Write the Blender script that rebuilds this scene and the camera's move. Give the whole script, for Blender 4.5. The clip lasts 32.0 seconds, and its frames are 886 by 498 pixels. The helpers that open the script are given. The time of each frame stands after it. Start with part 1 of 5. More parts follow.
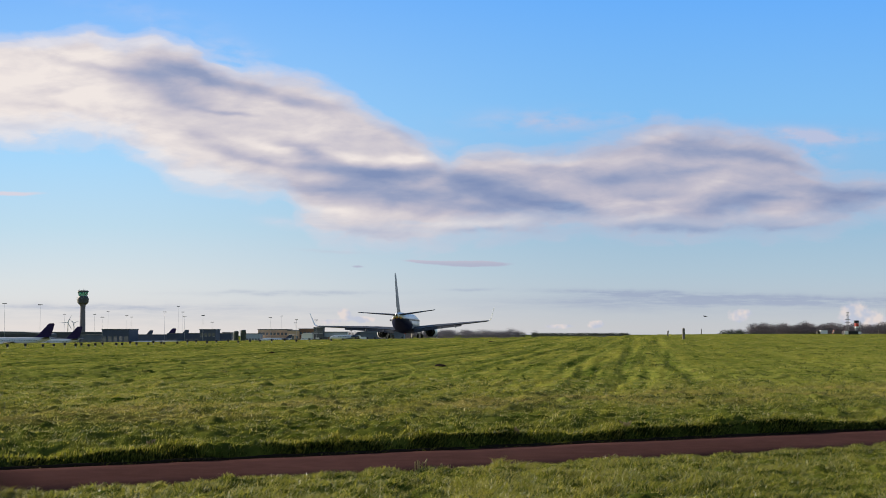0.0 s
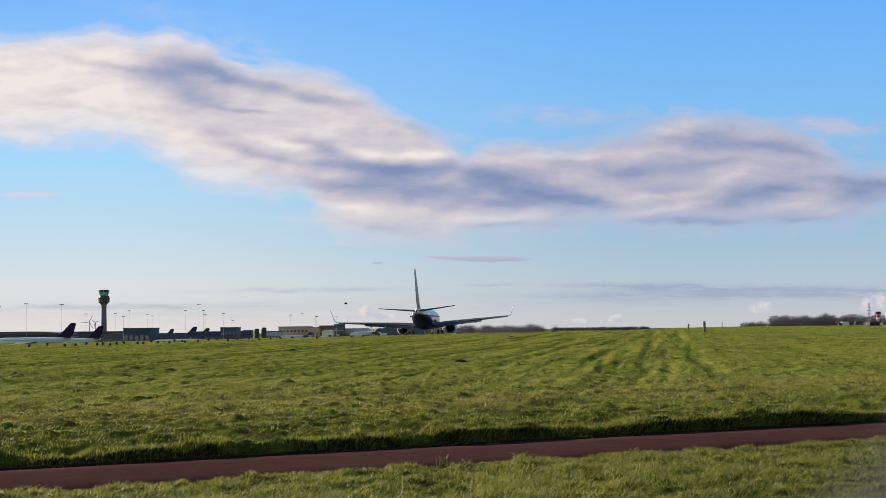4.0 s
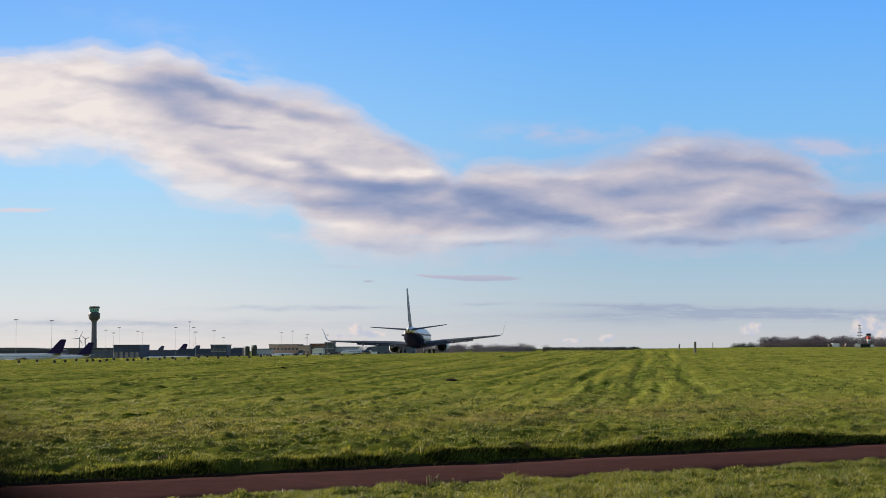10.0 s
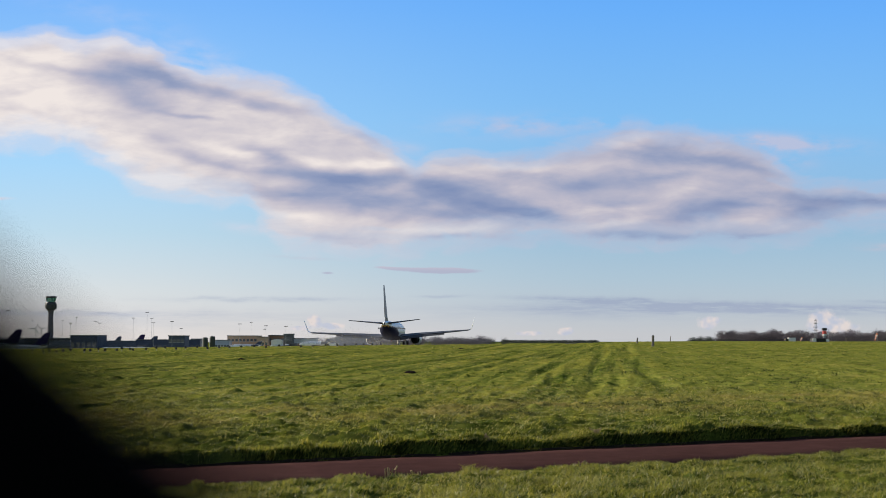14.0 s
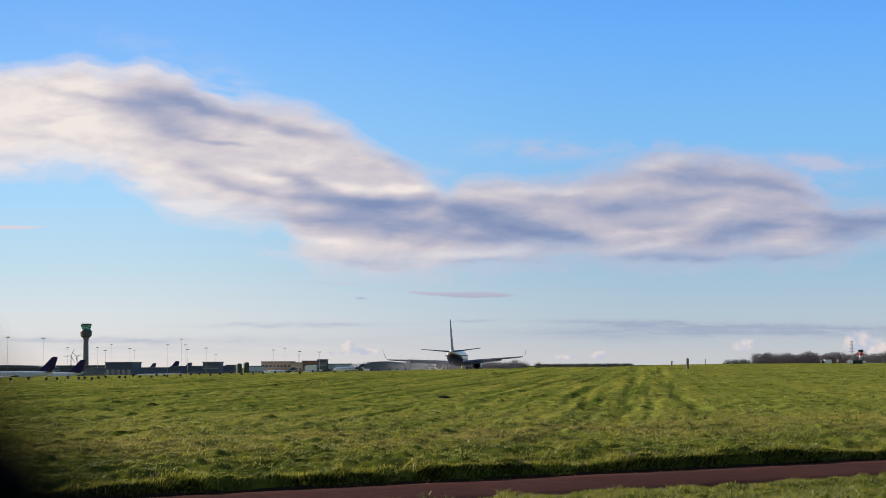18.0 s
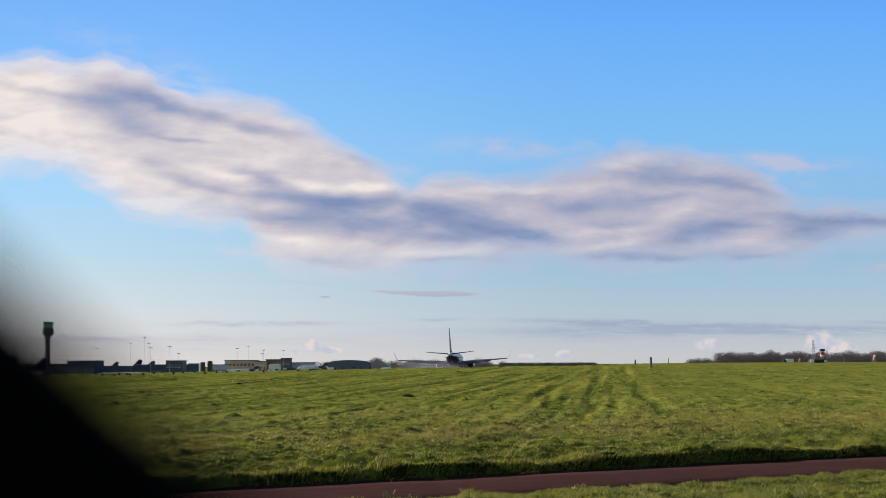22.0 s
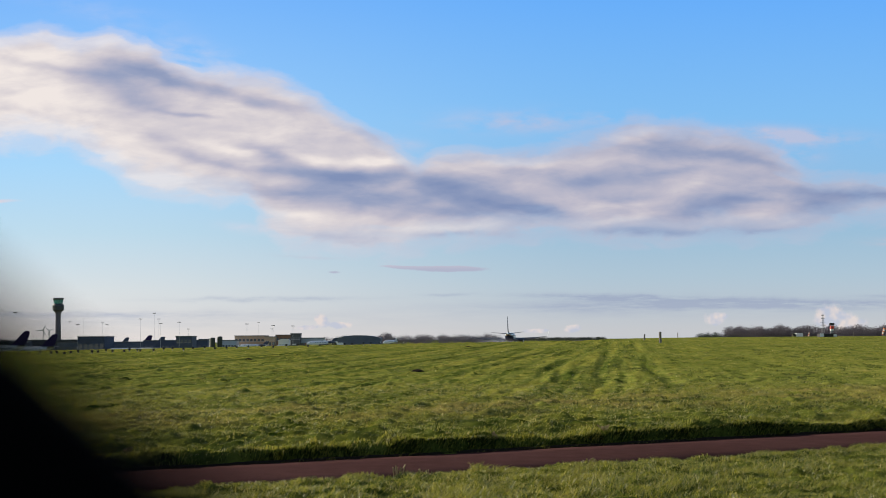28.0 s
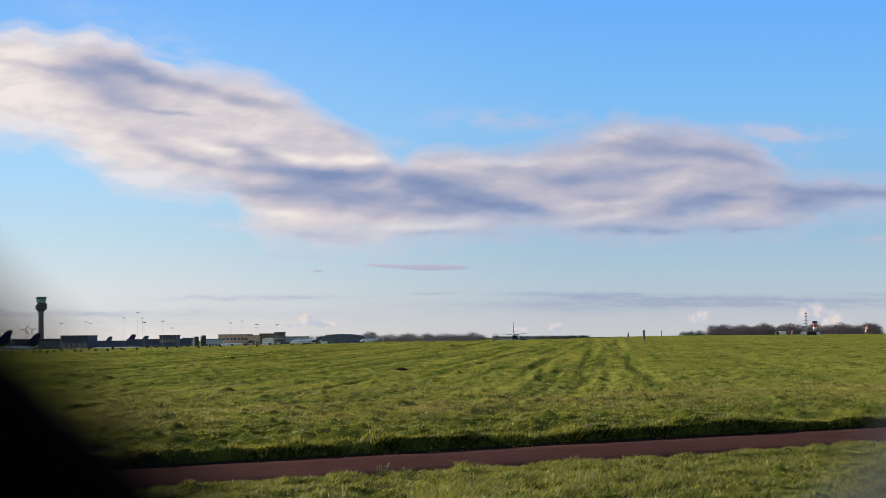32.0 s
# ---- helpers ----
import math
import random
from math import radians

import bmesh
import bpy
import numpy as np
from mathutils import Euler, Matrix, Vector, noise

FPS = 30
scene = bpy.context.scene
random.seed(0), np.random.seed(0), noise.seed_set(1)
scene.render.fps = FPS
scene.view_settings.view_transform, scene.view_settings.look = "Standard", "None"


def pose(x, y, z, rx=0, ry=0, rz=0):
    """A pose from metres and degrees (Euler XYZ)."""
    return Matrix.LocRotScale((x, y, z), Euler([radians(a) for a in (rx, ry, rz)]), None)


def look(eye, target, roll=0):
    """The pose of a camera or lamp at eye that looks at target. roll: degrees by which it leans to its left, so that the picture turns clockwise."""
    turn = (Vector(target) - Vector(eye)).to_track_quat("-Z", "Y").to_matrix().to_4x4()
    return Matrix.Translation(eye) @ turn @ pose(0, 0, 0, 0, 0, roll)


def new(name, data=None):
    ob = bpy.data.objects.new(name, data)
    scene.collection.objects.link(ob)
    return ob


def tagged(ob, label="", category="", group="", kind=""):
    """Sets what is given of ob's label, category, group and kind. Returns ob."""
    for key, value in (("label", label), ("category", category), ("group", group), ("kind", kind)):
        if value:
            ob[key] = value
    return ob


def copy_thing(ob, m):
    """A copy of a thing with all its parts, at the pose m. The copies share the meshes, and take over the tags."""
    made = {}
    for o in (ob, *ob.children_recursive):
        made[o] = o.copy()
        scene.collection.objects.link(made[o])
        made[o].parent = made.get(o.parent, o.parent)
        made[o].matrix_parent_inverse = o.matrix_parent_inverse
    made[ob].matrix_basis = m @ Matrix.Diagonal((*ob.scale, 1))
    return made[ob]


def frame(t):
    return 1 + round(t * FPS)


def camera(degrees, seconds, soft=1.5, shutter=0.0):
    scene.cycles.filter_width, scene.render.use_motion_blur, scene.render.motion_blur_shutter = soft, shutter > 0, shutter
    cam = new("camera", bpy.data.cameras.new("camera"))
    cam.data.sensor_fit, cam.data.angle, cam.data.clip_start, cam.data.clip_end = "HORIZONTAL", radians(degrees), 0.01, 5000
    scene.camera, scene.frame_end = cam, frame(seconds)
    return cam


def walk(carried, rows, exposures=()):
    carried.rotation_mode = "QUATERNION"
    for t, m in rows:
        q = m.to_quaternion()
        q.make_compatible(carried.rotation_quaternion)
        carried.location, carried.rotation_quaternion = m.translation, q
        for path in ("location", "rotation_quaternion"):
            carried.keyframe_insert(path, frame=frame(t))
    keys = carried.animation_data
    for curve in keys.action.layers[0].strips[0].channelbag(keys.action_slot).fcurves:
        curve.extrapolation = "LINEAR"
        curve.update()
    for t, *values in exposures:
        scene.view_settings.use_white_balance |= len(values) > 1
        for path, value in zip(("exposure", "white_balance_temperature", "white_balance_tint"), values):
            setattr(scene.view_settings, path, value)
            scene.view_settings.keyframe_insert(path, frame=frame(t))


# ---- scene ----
EYE = 1.8


def seen_from(t, dx, yaw, pitch, roll, dz=0.0):
    """A hand-held pose: the lens shifts by millimetres behind the fence and turns by degrees."""
    return t, pose(dx / 1000, 0, EYE + dz / 1000, 90 + pitch, 0, -yaw) @ pose(0, 0, 0, 0, 0, roll)


cam = camera(34.0, 32.0, soft=0.9)
# a small aperture focused on the runway: only the wire a finger's width before the lens melts
cam.data.dof.use_dof = True
cam.data.dof.focus_distance = 280.0
cam.data.dof.aperture_fstop = 21.0
# seconds, sideways shift in mm, turn to the right, tilt up, roll, and a rise in mm where there is one
SHAKE = [
    (0, 2.1, 0.000, 3.281, 0.000), (0.5, 1.0, -0.383, 3.052, -0.124), (1, -0.2, -0.171, 3.118, 0.074), (1.5, 0.4, -0.289, 3.975, 0.160),
    (2, -3.1, -0.100, 4.136, 0.055), (2.5, -3.9, -0.093, 3.299, -0.120), (3, -5.9, -0.435, 2.577, -0.212), (3.5, -1.5, -0.340, 2.134, -0.253),
    (4, 4.6, -0.764, 3.113, -0.604), (4.5, 4.6, -1.374, 3.667, -0.446), (6.5, 4.2, -0.996, 3.935, -0.715), (7, 4.3, -1.059, 3.809, -0.756),
    (7.5, -0.4, -1.470, 3.556, -0.873), (8, 1.6, -1.279, 3.417, -0.629), (8.5, 4.8, -1.369, 3.188, -0.686), (9, 3.8, -0.293, 3.459, -0.504),
    (9.5, -1.9, -0.499, 3.870, -0.270), (10, 0.6, -0.418, 3.855, -0.216), (10.5, 3.5, -0.519, 4.222, -0.075), (11, 3.1, -0.063, 4.348, -0.056),
    (11.5, 2.6, 0.825, 4.606, 0.258), (12, 2.8, 0.954, 4.064, -0.177), (12.5, 2.9, 1.453, 3.442, -0.002), (13, 2.8, 1.418, 3.320, 0.281),
    (13.5, -3.0, 1.322, 3.529, 0.336), (14, -4.3, 1.179, 3.548, 0.107), (14.5, 2.9, 0.320, 4.067, -0.242), (16.5, -1.8, 0.088, 3.734, -0.234),
    (17, -1.4, 0.099, 3.986, 0.083), (17.5, 0.2, -0.169, 4.620, -0.026), (18, -1.3, -0.113, 4.517, -0.303), (18.5, -2.3, 0.187, 3.599, -0.262),
    (19, -3.4, -0.009, 3.865, -0.393), (19.5, 2.2, 1.156, 4.371, -0.612), (20, 0.5, 1.493, 4.561, -0.653), (20.5, 2.3, 1.065, 4.713, -0.620),
    (21, -4.4, 0.145, 4.491, -0.492), (21.5, -5.0, 0.711, 4.367, -0.775), (22, -5.2, 1.295, 4.463, -0.256), (22.5, -3.7, 1.795, 4.430, -0.786),
    (23, 1.1, 2.502, 4.760, -0.251), (23.5, -1.7, 2.111, 4.456, -0.544), (24, 1.0, 2.444, 5.304, -0.527), (24.5, 1.8, 1.964, 4.489, -0.512),
    (25, 2.4, 1.653, 3.346, -0.936), (25.5, 2.3, 1.659, 3.688, -0.378), (27.5, -2.7, 0.722, 3.320, -0.646), (28, -3.7, 0.929, 3.481, -0.379),
    (28.5, -1.4, 0.455, 3.965, -0.615, -1.5), (29, 0.5, 0.119, 3.777, -1.103, -3.2), (29.5, 0.5, 0.622, 3.381, -0.035, -2.0), (30, 0.0, 0.934, 2.744, -0.457, -2.9),
    (30.5, 5.5, 1.958, 3.259, -0.367, -2.0), (31, 0.35, 1.569, 3.511, -0.268, -3.1), (31.5, 0.5, 1.223, 3.525, -0.475, -3.1), (32, -0.2, 1.561, 3.421, -0.461, -3.4),
]
walk(cam, [seen_from(*row) for row in SHAKE])

# ---- light ----
EXPOSURE = 0.5
SUN_AZ, SUN_EL = -58.0, 21.0
scene.view_settings.exposure = EXPOSURE
world = bpy.data.worlds.new("sky")
scene.world = world
world.use_nodes = True
wt = world.node_tree
sky = wt.nodes.new("ShaderNodeTexSky")
sky.sky_type, sky.sun_disc = "NISHITA", False
sky.sun_elevation, sky.sun_rotation = radians(SUN_EL), radians(SUN_AZ)
wt.links.new(sky.outputs[0], wt.nodes["Background"].inputs[0])
wt.nodes["Background"].inputs[1].default_value = 0.085
sun = new("sun", bpy.data.lights.new("sun", "SUN"))
sun.data.energy, sun.data.angle, sun.data.color = 4.6, radians(0.5), (1.0, 0.9, 0.76)
sun_to = Vector((math.sin(radians(SUN_AZ)) * math.cos(radians(SUN_EL)), math.cos(radians(SUN_AZ)) * math.cos(radians(SUN_EL)), math.sin(radians(SUN_EL))))
sun.matrix_world = look((-60, 40, 80), Vector((-60, 40, 80)) - sun_to)


# ---- node helpers ----
def srgb(r, g, b):
    return tuple((c / 255 / 12.92) if c <= 10 else ((c / 255 + 0.055) / 1.055) ** 2.4 for c in (r, g, b)) + (1.0,)


class Nodes:
    """Short names for building a node tree."""

    def __init__(self, tree):
        self.tree = tree

    def node(self, kind, **props):
        n = self.tree.nodes.new(kind)
        for key, value in props.items():
            setattr(n, key, value)
        return n

    def put(self, socket, value):
        if isinstance(value, bpy.types.NodeSocket):
            self.tree.links.new(value, socket)
        else:
            socket.default_value = value

    def math(self, op, a, b=0.0, c=0.0, clamp=False):
        n = self.node("ShaderNodeMath", operation=op, use_clamp=clamp)
        for s, v in zip(n.inputs, (a, b, c)):
            self.put(s, v)
        return n.outputs[0]

    def ramp(self, fac, stops, ease="LINEAR"):
        n = self.node("ShaderNodeValToRGB")
        n.color_ramp.interpolation = ease
        while len(n.color_ramp.elements) < len(stops):
            n.color_ramp.elements.new(0.5)
        for e, (at, col) in zip(n.color_ramp.elements, sorted(stops, key=lambda s: s[0])):
            e.position = at
            e.color = col if isinstance(col, tuple) else (col, col, col, 1)
        self.put(n.inputs[0], fac)
        return n.outputs[0]

    def noise(self, vec, scale, detail=4.0, rough=0.55, distort=0.0):
        n = self.node("ShaderNodeTexNoise")
        if vec is not None:
            self.put(n.inputs["Vector"], vec)
        for key, v in (("Scale", scale), ("Detail", detail), ("Roughness", rough), ("Distortion", distort)):
            n.inputs[key].default_value = v
        return n.outputs[0]

    def mix(self, fac, a, b, kind="MIX"):
        n = self.node("ShaderNodeMix", data_type="RGBA", blend_type=kind)
        self.put(n.inputs[0], fac)
        self.put(n.inputs[6], a)
        self.put(n.inputs[7], b)
        return n.outputs[2]

    def mapped(self, vec, scale=(1, 1, 1), move=(0, 0, 0), turn=(0, 0, 0)):
        n = self.node("ShaderNodeMapping")
        self.put(n.inputs[0], vec)
        n.inputs[1].default_value, n.inputs[2].default_value, n.inputs[3].default_value = move, turn, scale
        return n.outputs[0]


def material(name):
    m = bpy.data.materials.new(name)
    m.use_nodes = True
    n = Nodes(m.node_tree)
    return m, n, m.node_tree.nodes["Principled BSDF"]


def surface(name, colour, rough=0.6, metal=0.0, vary=0.15, scale=3.0, bump=0.0, spread=0.0):
    """Paint, metal or masonry: a base colour with grain at two scales, wear and fine relief."""
    m, n, b = material(name)
    at = n.node("ShaderNodeTexCoord").outputs["Object"]
    fine, broad = n.noise(at, scale * 6, 5), n.noise(at, scale * 0.6, 3)
    k = n.math("ADD", n.math("MULTIPLY", fine, 0.5), n.math("MULTIPLY", broad, 0.5))
    dark = tuple(c * (1 - vary) for c in colour[:3]) + (1,)
    light = tuple(min(1, c * (1 + vary)) for c in colour[:3]) + (1,)
    col = n.ramp(k, [(0.3, dark), (0.7, light)])
    if spread:
        rnd = n.node("ShaderNodeObjectInfo").outputs["Random"]
        col = n.mix(spread, col, n.ramp(rnd, [(0.0, dark), (1.0, light)]))
    n.put(b.inputs["Base Color"], col)
    n.put(b.inputs["Roughness"], n.math("ADD", rough - 0.08, n.math("MULTIPLY", fine, 0.16)))
    b.inputs["Metallic"].default_value = metal
    if bump:
        bn = n.node("ShaderNodeBump")
        bn.inputs["Strength"].default_value = bump
        bn.inputs["Distance"].default_value = 0.02
        n.put(bn.inputs["Height"], fine)
        n.put(b.inputs["Normal"], bn.outputs[0])
    return m


# ---- mesh helpers ----
def link(name, mesh, mat, parent=None, label="", smooth=False):
    ob = new(name, mesh)
    for m in mat if isinstance(mat, (list, tuple)) else [mat]:
        if m.name not in mesh.materials:
            mesh.materials.append(m)
    if smooth:
        mesh.polygons.foreach_set("use_smooth", [True] * len(mesh.polygons))
    if parent:
        ob.parent = parent
    if label:
        ob["label"] = label
    return ob


def part(name, bm, mat, parent=None, label="", smooth=False):
    """Links a bmesh as one mesh object under a thing or a part."""
    mesh = bpy.data.meshes.new(name)
    bmesh.ops.recalc_face_normals(bm, faces=bm.faces)
    bm.to_mesh(mesh)
    bm.free()
    return link(name, mesh, mat, parent, label, smooth)


def thing(name, m, label, category, group=""):
    ob = new(name)
    ob.empty_display_size = 0.2
    ob.matrix_world = m
    return tagged(ob, label, category, group)


def add_box(bm, x0, x1, y0, y1, z0, z1, bevel=0.0):
    v = [bm.verts.new((x, y, z)) for z in (z0, z1) for y in (y0, y1) for x in (x0, x1)]
    fs = [bm.faces.new([v[i] for i in q]) for q in ((0, 2, 3, 1), (4, 5, 7, 6), (0, 1, 5, 4), (2, 6, 7, 3), (0, 4, 6, 2), (1, 3, 7, 5))]
    if bevel:
        es = list({e for f in fs for e in f.edges})
        bmesh.ops.bevel(bm, geom=es, offset=bevel, segments=1, affect="EDGES")
    return bm


def box(*a, bevel=0.0):
    return add_box(bmesh.new(), *a, bevel=bevel)


def add_loft(bm, rings, caps=True):
    """Rings of equal count, each a list of points, skinned one to the next."""
    rows = [[bm.verts.new(p) for p in ring] for ring in rings]
    k = len(rows[0])
    for a, b in zip(rows, rows[1:]):
        for i in range(k):
            bm.faces.new((a[i], a[(i + 1) % k], b[(i + 1) % k], b[i]))
    if caps:
        bm.faces.new(rows[0])
        bm.faces.new(rows[-1])
    return bm


def disc(cx, cy, cz, rx, rz, axis="y", k=20):
    pts = []
    for i in range(k):
        a = 2 * math.pi * i / k
        c, s = math.cos(a) * rx, math.sin(a) * rz
        pts.append({"y": (cx + c, cy, cz + s), "z": (cx + c, cy + s, cz), "x": (cx, cy + c, cz + s)}[axis])
    return pts


def pole(bm, x, y, z0, z1, r0, r1, k=8):
    return add_loft(bm, [disc(x, y, z0, r0, r0, "z", k), disc(x, y, z1, r1, r1, "z", k)])


def bar(bm, a, b, r, k=6):
    """A round bar from a to b."""
    a, b = Vector(a), Vector(b)
    q = (b - a).to_track_quat("Z", "Y")
    ring = [q @ Vector((math.cos(2 * math.pi * i / k) * r, math.sin(2 * math.pi * i / k) * r, 0)) for i in range(k)]
    return add_loft(bm, [[a + p for p in ring], [b + p for p in ring]])


# ---- the lie of the land ----
ROAD_AT, ROAD_TURN, ROAD_HALF, ROAD_NEAR = 20.95, radians(29.3), 1.2, 1.6
RUNWAY_TURN = radians(7.45)
SWATHE_TURN = radians(8.1)
JET_AT = Vector((-7.4, 287.8, 0))


def ease(a, b, v):
    k = min(1.0, max(0.0, (v - a) / (b - a)))
    return k * k * (3 - 2 * k)


def across(x, y):
    """Metres beyond the middle of the service road."""
    return -math.sin(ROAD_TURN) * x + math.cos(ROAD_TURN) * (y - ROAD_AT)


def swell(x, y):
    """Mown swathes that run along the runway, and loose bumps between them."""
    u = x * math.cos(SWATHE_TURN) - y * math.sin(SWATHE_TURN)
    v = x * math.sin(SWATHE_TURN) + y * math.cos(SWATHE_TURN)
    u += 0.45 * noise.noise((v * 0.05, u * 0.03, 9.0))
    # wheel and mower ruts lie on the western side, the rest is nearly even
    west = 0.2 + 0.8 * ease(2.4, 0.4, u)
    ridges = noise.noise((u * 0.45, v * 0.02, 3.0)) * 0.05
    ridges -= 0.20 * west * max(0.0, noise.noise((u * 1.35, v * 0.016, 7.0)) - 0.02) + 0.10 * west * max(0.0, noise.noise((u * 0.7, v * 0.02, 27.0))) + 0.09 * west * abs(noise.noise((u * 2.4, v * 0.05, 17.0)))
    lumps = noise.noise((x * 0.35, y * 0.35, 1.0)) * 0.025 + noise.noise((x * 0.9, y * 0.45, 15.0)) * 0.018
    # tussocks: steep little humps with flat grass between
    lumps += 0.11 * max(0.0, noise.noise((x * 2.4, y * 0.8, 6.0)) - 0.16)
    if y < 150:
        lumps += 0.10 * max(0.0, noise.noise((x * 3.4, y * 1.6, 2.0)) - 0.12)
    if y < 50:
        lumps += 0.045 * noise.noise((x * 6.0, y * 6.0, 12.0))
    if y < 27:
        lumps += 0.07 * max(0.0, noise.noise((x * 2.6, y * 2.6, 22.0)))
    return ridges * ease(30, 40, y) * (1 - 0.4 * ease(110, 220, y)) + lumps


def ground_z(x, y, detail=True):
    q = across(x, y)
    edge = 0.22 * noise.noise((x * 0.8, y * 0.8, 5.0)) + 0.12 * noise.noise((x * 2.9, y * 2.9, 5.0)) if detail and abs(q) < 4 else 0.0
    z = 0.07 * ease(-ROAD_NEAR - 0.1, -ROAD_NEAR - 0.5, q + edge) - 0.05
    z += (0.20 + (0.12 * noise.noise((x * 0.45, y * 0.45, 33.0)) + 0.06 * noise.noise((x * 1.7, y * 1.7, 34.0)) if detail and abs(q) < 4 else 0.0)) * ease(ROAD_HALF + 0.04, ROAD_HALF + 0.30, q + edge) + 0.07 * ease(ROAD_HALF + 0.3, ROAD_HALF + 1.5, q + edge)
    far = min(1.0, max(0.0, (y - 23) / 182))
    z += (0.72 + (0.0125 * max(-90, x) if x < 0 else 0.0085 * min(57, x))) * far
    # beyond the crest the airfield lies level with the runway, then falls away
    bank = ease(0.10, 0.17, x / max(y, 1.0))
    over = ease(205 + 130 * bank, 262 + 130 * bank, y)
    z += over * (0.08 - 0.009 * min(80.0, max(0.0, -x - 10.0)) - z)
    z -= 0.0052 * (min(max(y, 290.0), 800.0) - 290.0) + 2.7 * ease(800, 930, y)
    z -= 3.3 * ease(-0.02, -0.2, x / max(y, 1.0)) * ease(280, 620, y)
    if detail and abs(q) > ROAD_HALF + 0.4 and y < 330:
        z += swell(x, y)
    return z


def place(bearing, d, turn=0.0, lift=0.0):
    """A pose on the ground, d metres ahead at a bearing in thousandths, turned by degrees."""
    x = bearing / 1000 * d
    return pose(x, d, ground_z(x, d, False) + lift, 0, 0, turn)


# ---- materials ----
def grass_material(name, ground=False, gloss=0.08):
    m, n, b = material(name)
    geo = n.node("ShaderNodeNewGeometry")
    at = geo.outputs["Position"]
    broad = n.noise(n.mapped(at, (0.16, 0.09, 0.1), turn=(0, 0, 0.12)), 1.0, 5, 0.6)
    mid = n.noise(n.mapped(at, (1.6, 0.9, 0.5)), 1.0, 5, 0.65)
    fine = n.noise(at, 14.0, 4, 0.7)
    k = n.math("ADD", n.math("MULTIPLY", broad, 0.25), n.math("ADD", n.math("MULTIPLY", mid, 0.5), n.math("MULTIPLY", fine, 0.25)))
    col = n.ramp(k, [(0.34, (0.060, 0.078, 0.015, 1)), (0.45, (0.138, 0.156, 0.029, 1)), (0.55, (0.195, 0.208, 0.041, 1)), (0.66, (0.330, 0.280, 0.080, 1))])
    # mown swathes along the runway; tussock shadow gaps painted in as dark dashes
    xyz, lane = n.node("ShaderNodeSeparateXYZ"), n.node("ShaderNodeCombineXYZ")
    n.put(xyz.inputs[0], at)
    ca, sa = math.cos(SWATHE_TURN), math.sin(SWATHE_TURN)
    n.put(lane.inputs[0], n.math("SUBTRACT", n.math("MULTIPLY", xyz.outputs[0], 1.15 * ca), n.math("MULTIPLY", xyz.outputs[1], 1.15 * sa)))
    n.put(lane.inputs[1], n.math("ADD", n.math("MULTIPLY", xyz.outputs[0], 0.02 * sa), n.math("MULTIPLY", xyz.outputs[1], 0.02 * ca)))
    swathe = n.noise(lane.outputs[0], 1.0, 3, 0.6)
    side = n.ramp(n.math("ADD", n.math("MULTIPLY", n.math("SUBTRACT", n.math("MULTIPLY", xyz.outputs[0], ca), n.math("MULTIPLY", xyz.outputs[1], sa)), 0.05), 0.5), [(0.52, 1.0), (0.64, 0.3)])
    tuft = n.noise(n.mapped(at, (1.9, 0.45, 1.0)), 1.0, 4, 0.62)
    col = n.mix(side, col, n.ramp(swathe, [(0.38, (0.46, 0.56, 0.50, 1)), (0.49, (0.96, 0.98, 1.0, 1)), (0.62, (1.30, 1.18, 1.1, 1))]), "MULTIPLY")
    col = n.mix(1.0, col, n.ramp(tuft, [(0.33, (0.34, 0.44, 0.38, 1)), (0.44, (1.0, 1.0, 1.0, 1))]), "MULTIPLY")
    # straw-coloured drift where the field was left unmown, some forty metres out
    far = n.node("ShaderNodeSeparateXYZ")
    n.put(far.inputs[0], at)
    drift = n.ramp(n.math("DIVIDE", n.math("SUBTRACT", far.outputs[1], n.math("MULTIPLY", far.outputs[0], 0.55)), 80.0), [(0.33, 0.0), (0.37, 1.0), (0.41, 1.0), (0.46, 0.0)], "EASE")
    patch = n.ramp(n.noise(n.mapped(at, (0.5, 0.25, 0.3)), 1.0, 4, 0.6), [(0.40, 0.0), (0.60, 1.0)])
    col = n.mix(n.math("MULTIPLY", n.math("MULTIPLY", drift, patch), 0.6), col, (0.33, 0.235, 0.085, 1))
    dead = n.ramp(n.noise(n.mapped(at, (0.9, 0.7, 0.6), move=(7.0, 3.0, 0.0)), 1.0, 5, 0.65), [(0.56, 0.0), (0.68, 0.3)])
    col = n.mix(dead, col, (0.20, 0.145, 0.055, 1))
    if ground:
        # thatch close by, darkened to paint the shade between the blades
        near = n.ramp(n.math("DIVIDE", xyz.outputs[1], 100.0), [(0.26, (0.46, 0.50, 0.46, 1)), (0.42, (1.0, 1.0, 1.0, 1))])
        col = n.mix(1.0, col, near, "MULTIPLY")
    if not ground:
        # the palest few blades hold sun glints in their colour
        rnd = geo.outputs["Random Per Island"]
        col = n.mix(0.68, col, n.ramp(rnd, [(0.0, (0.028, 0.046, 0.010, 1)), (0.42, (0.160, 0.182, 0.028, 1)), (0.80, (0.322, 0.310, 0.053, 1)), (0.97, (0.42, 0.36, 0.14, 1)), (1.0, (0.70, 0.65, 0.45, 1))]))
    n.put(b.inputs["Base Color"], col)
    b.inputs["Roughness"].default_value = 0.9 if ground else 0.42
    b.inputs["Specular IOR Level"].default_value = 0.0 if ground else gloss
    if ground:
        bn = n.node("ShaderNodeBump")
        bn.inputs["Strength"].default_value, bn.inputs["Distance"].default_value = 0.45, 0.05
        n.put(bn.inputs["Height"], n.math("ADD", fine, mid))
        n.put(b.inputs["Normal"], bn.outputs[0])
        return m
    tr = n.node("ShaderNodeBsdfTranslucent")
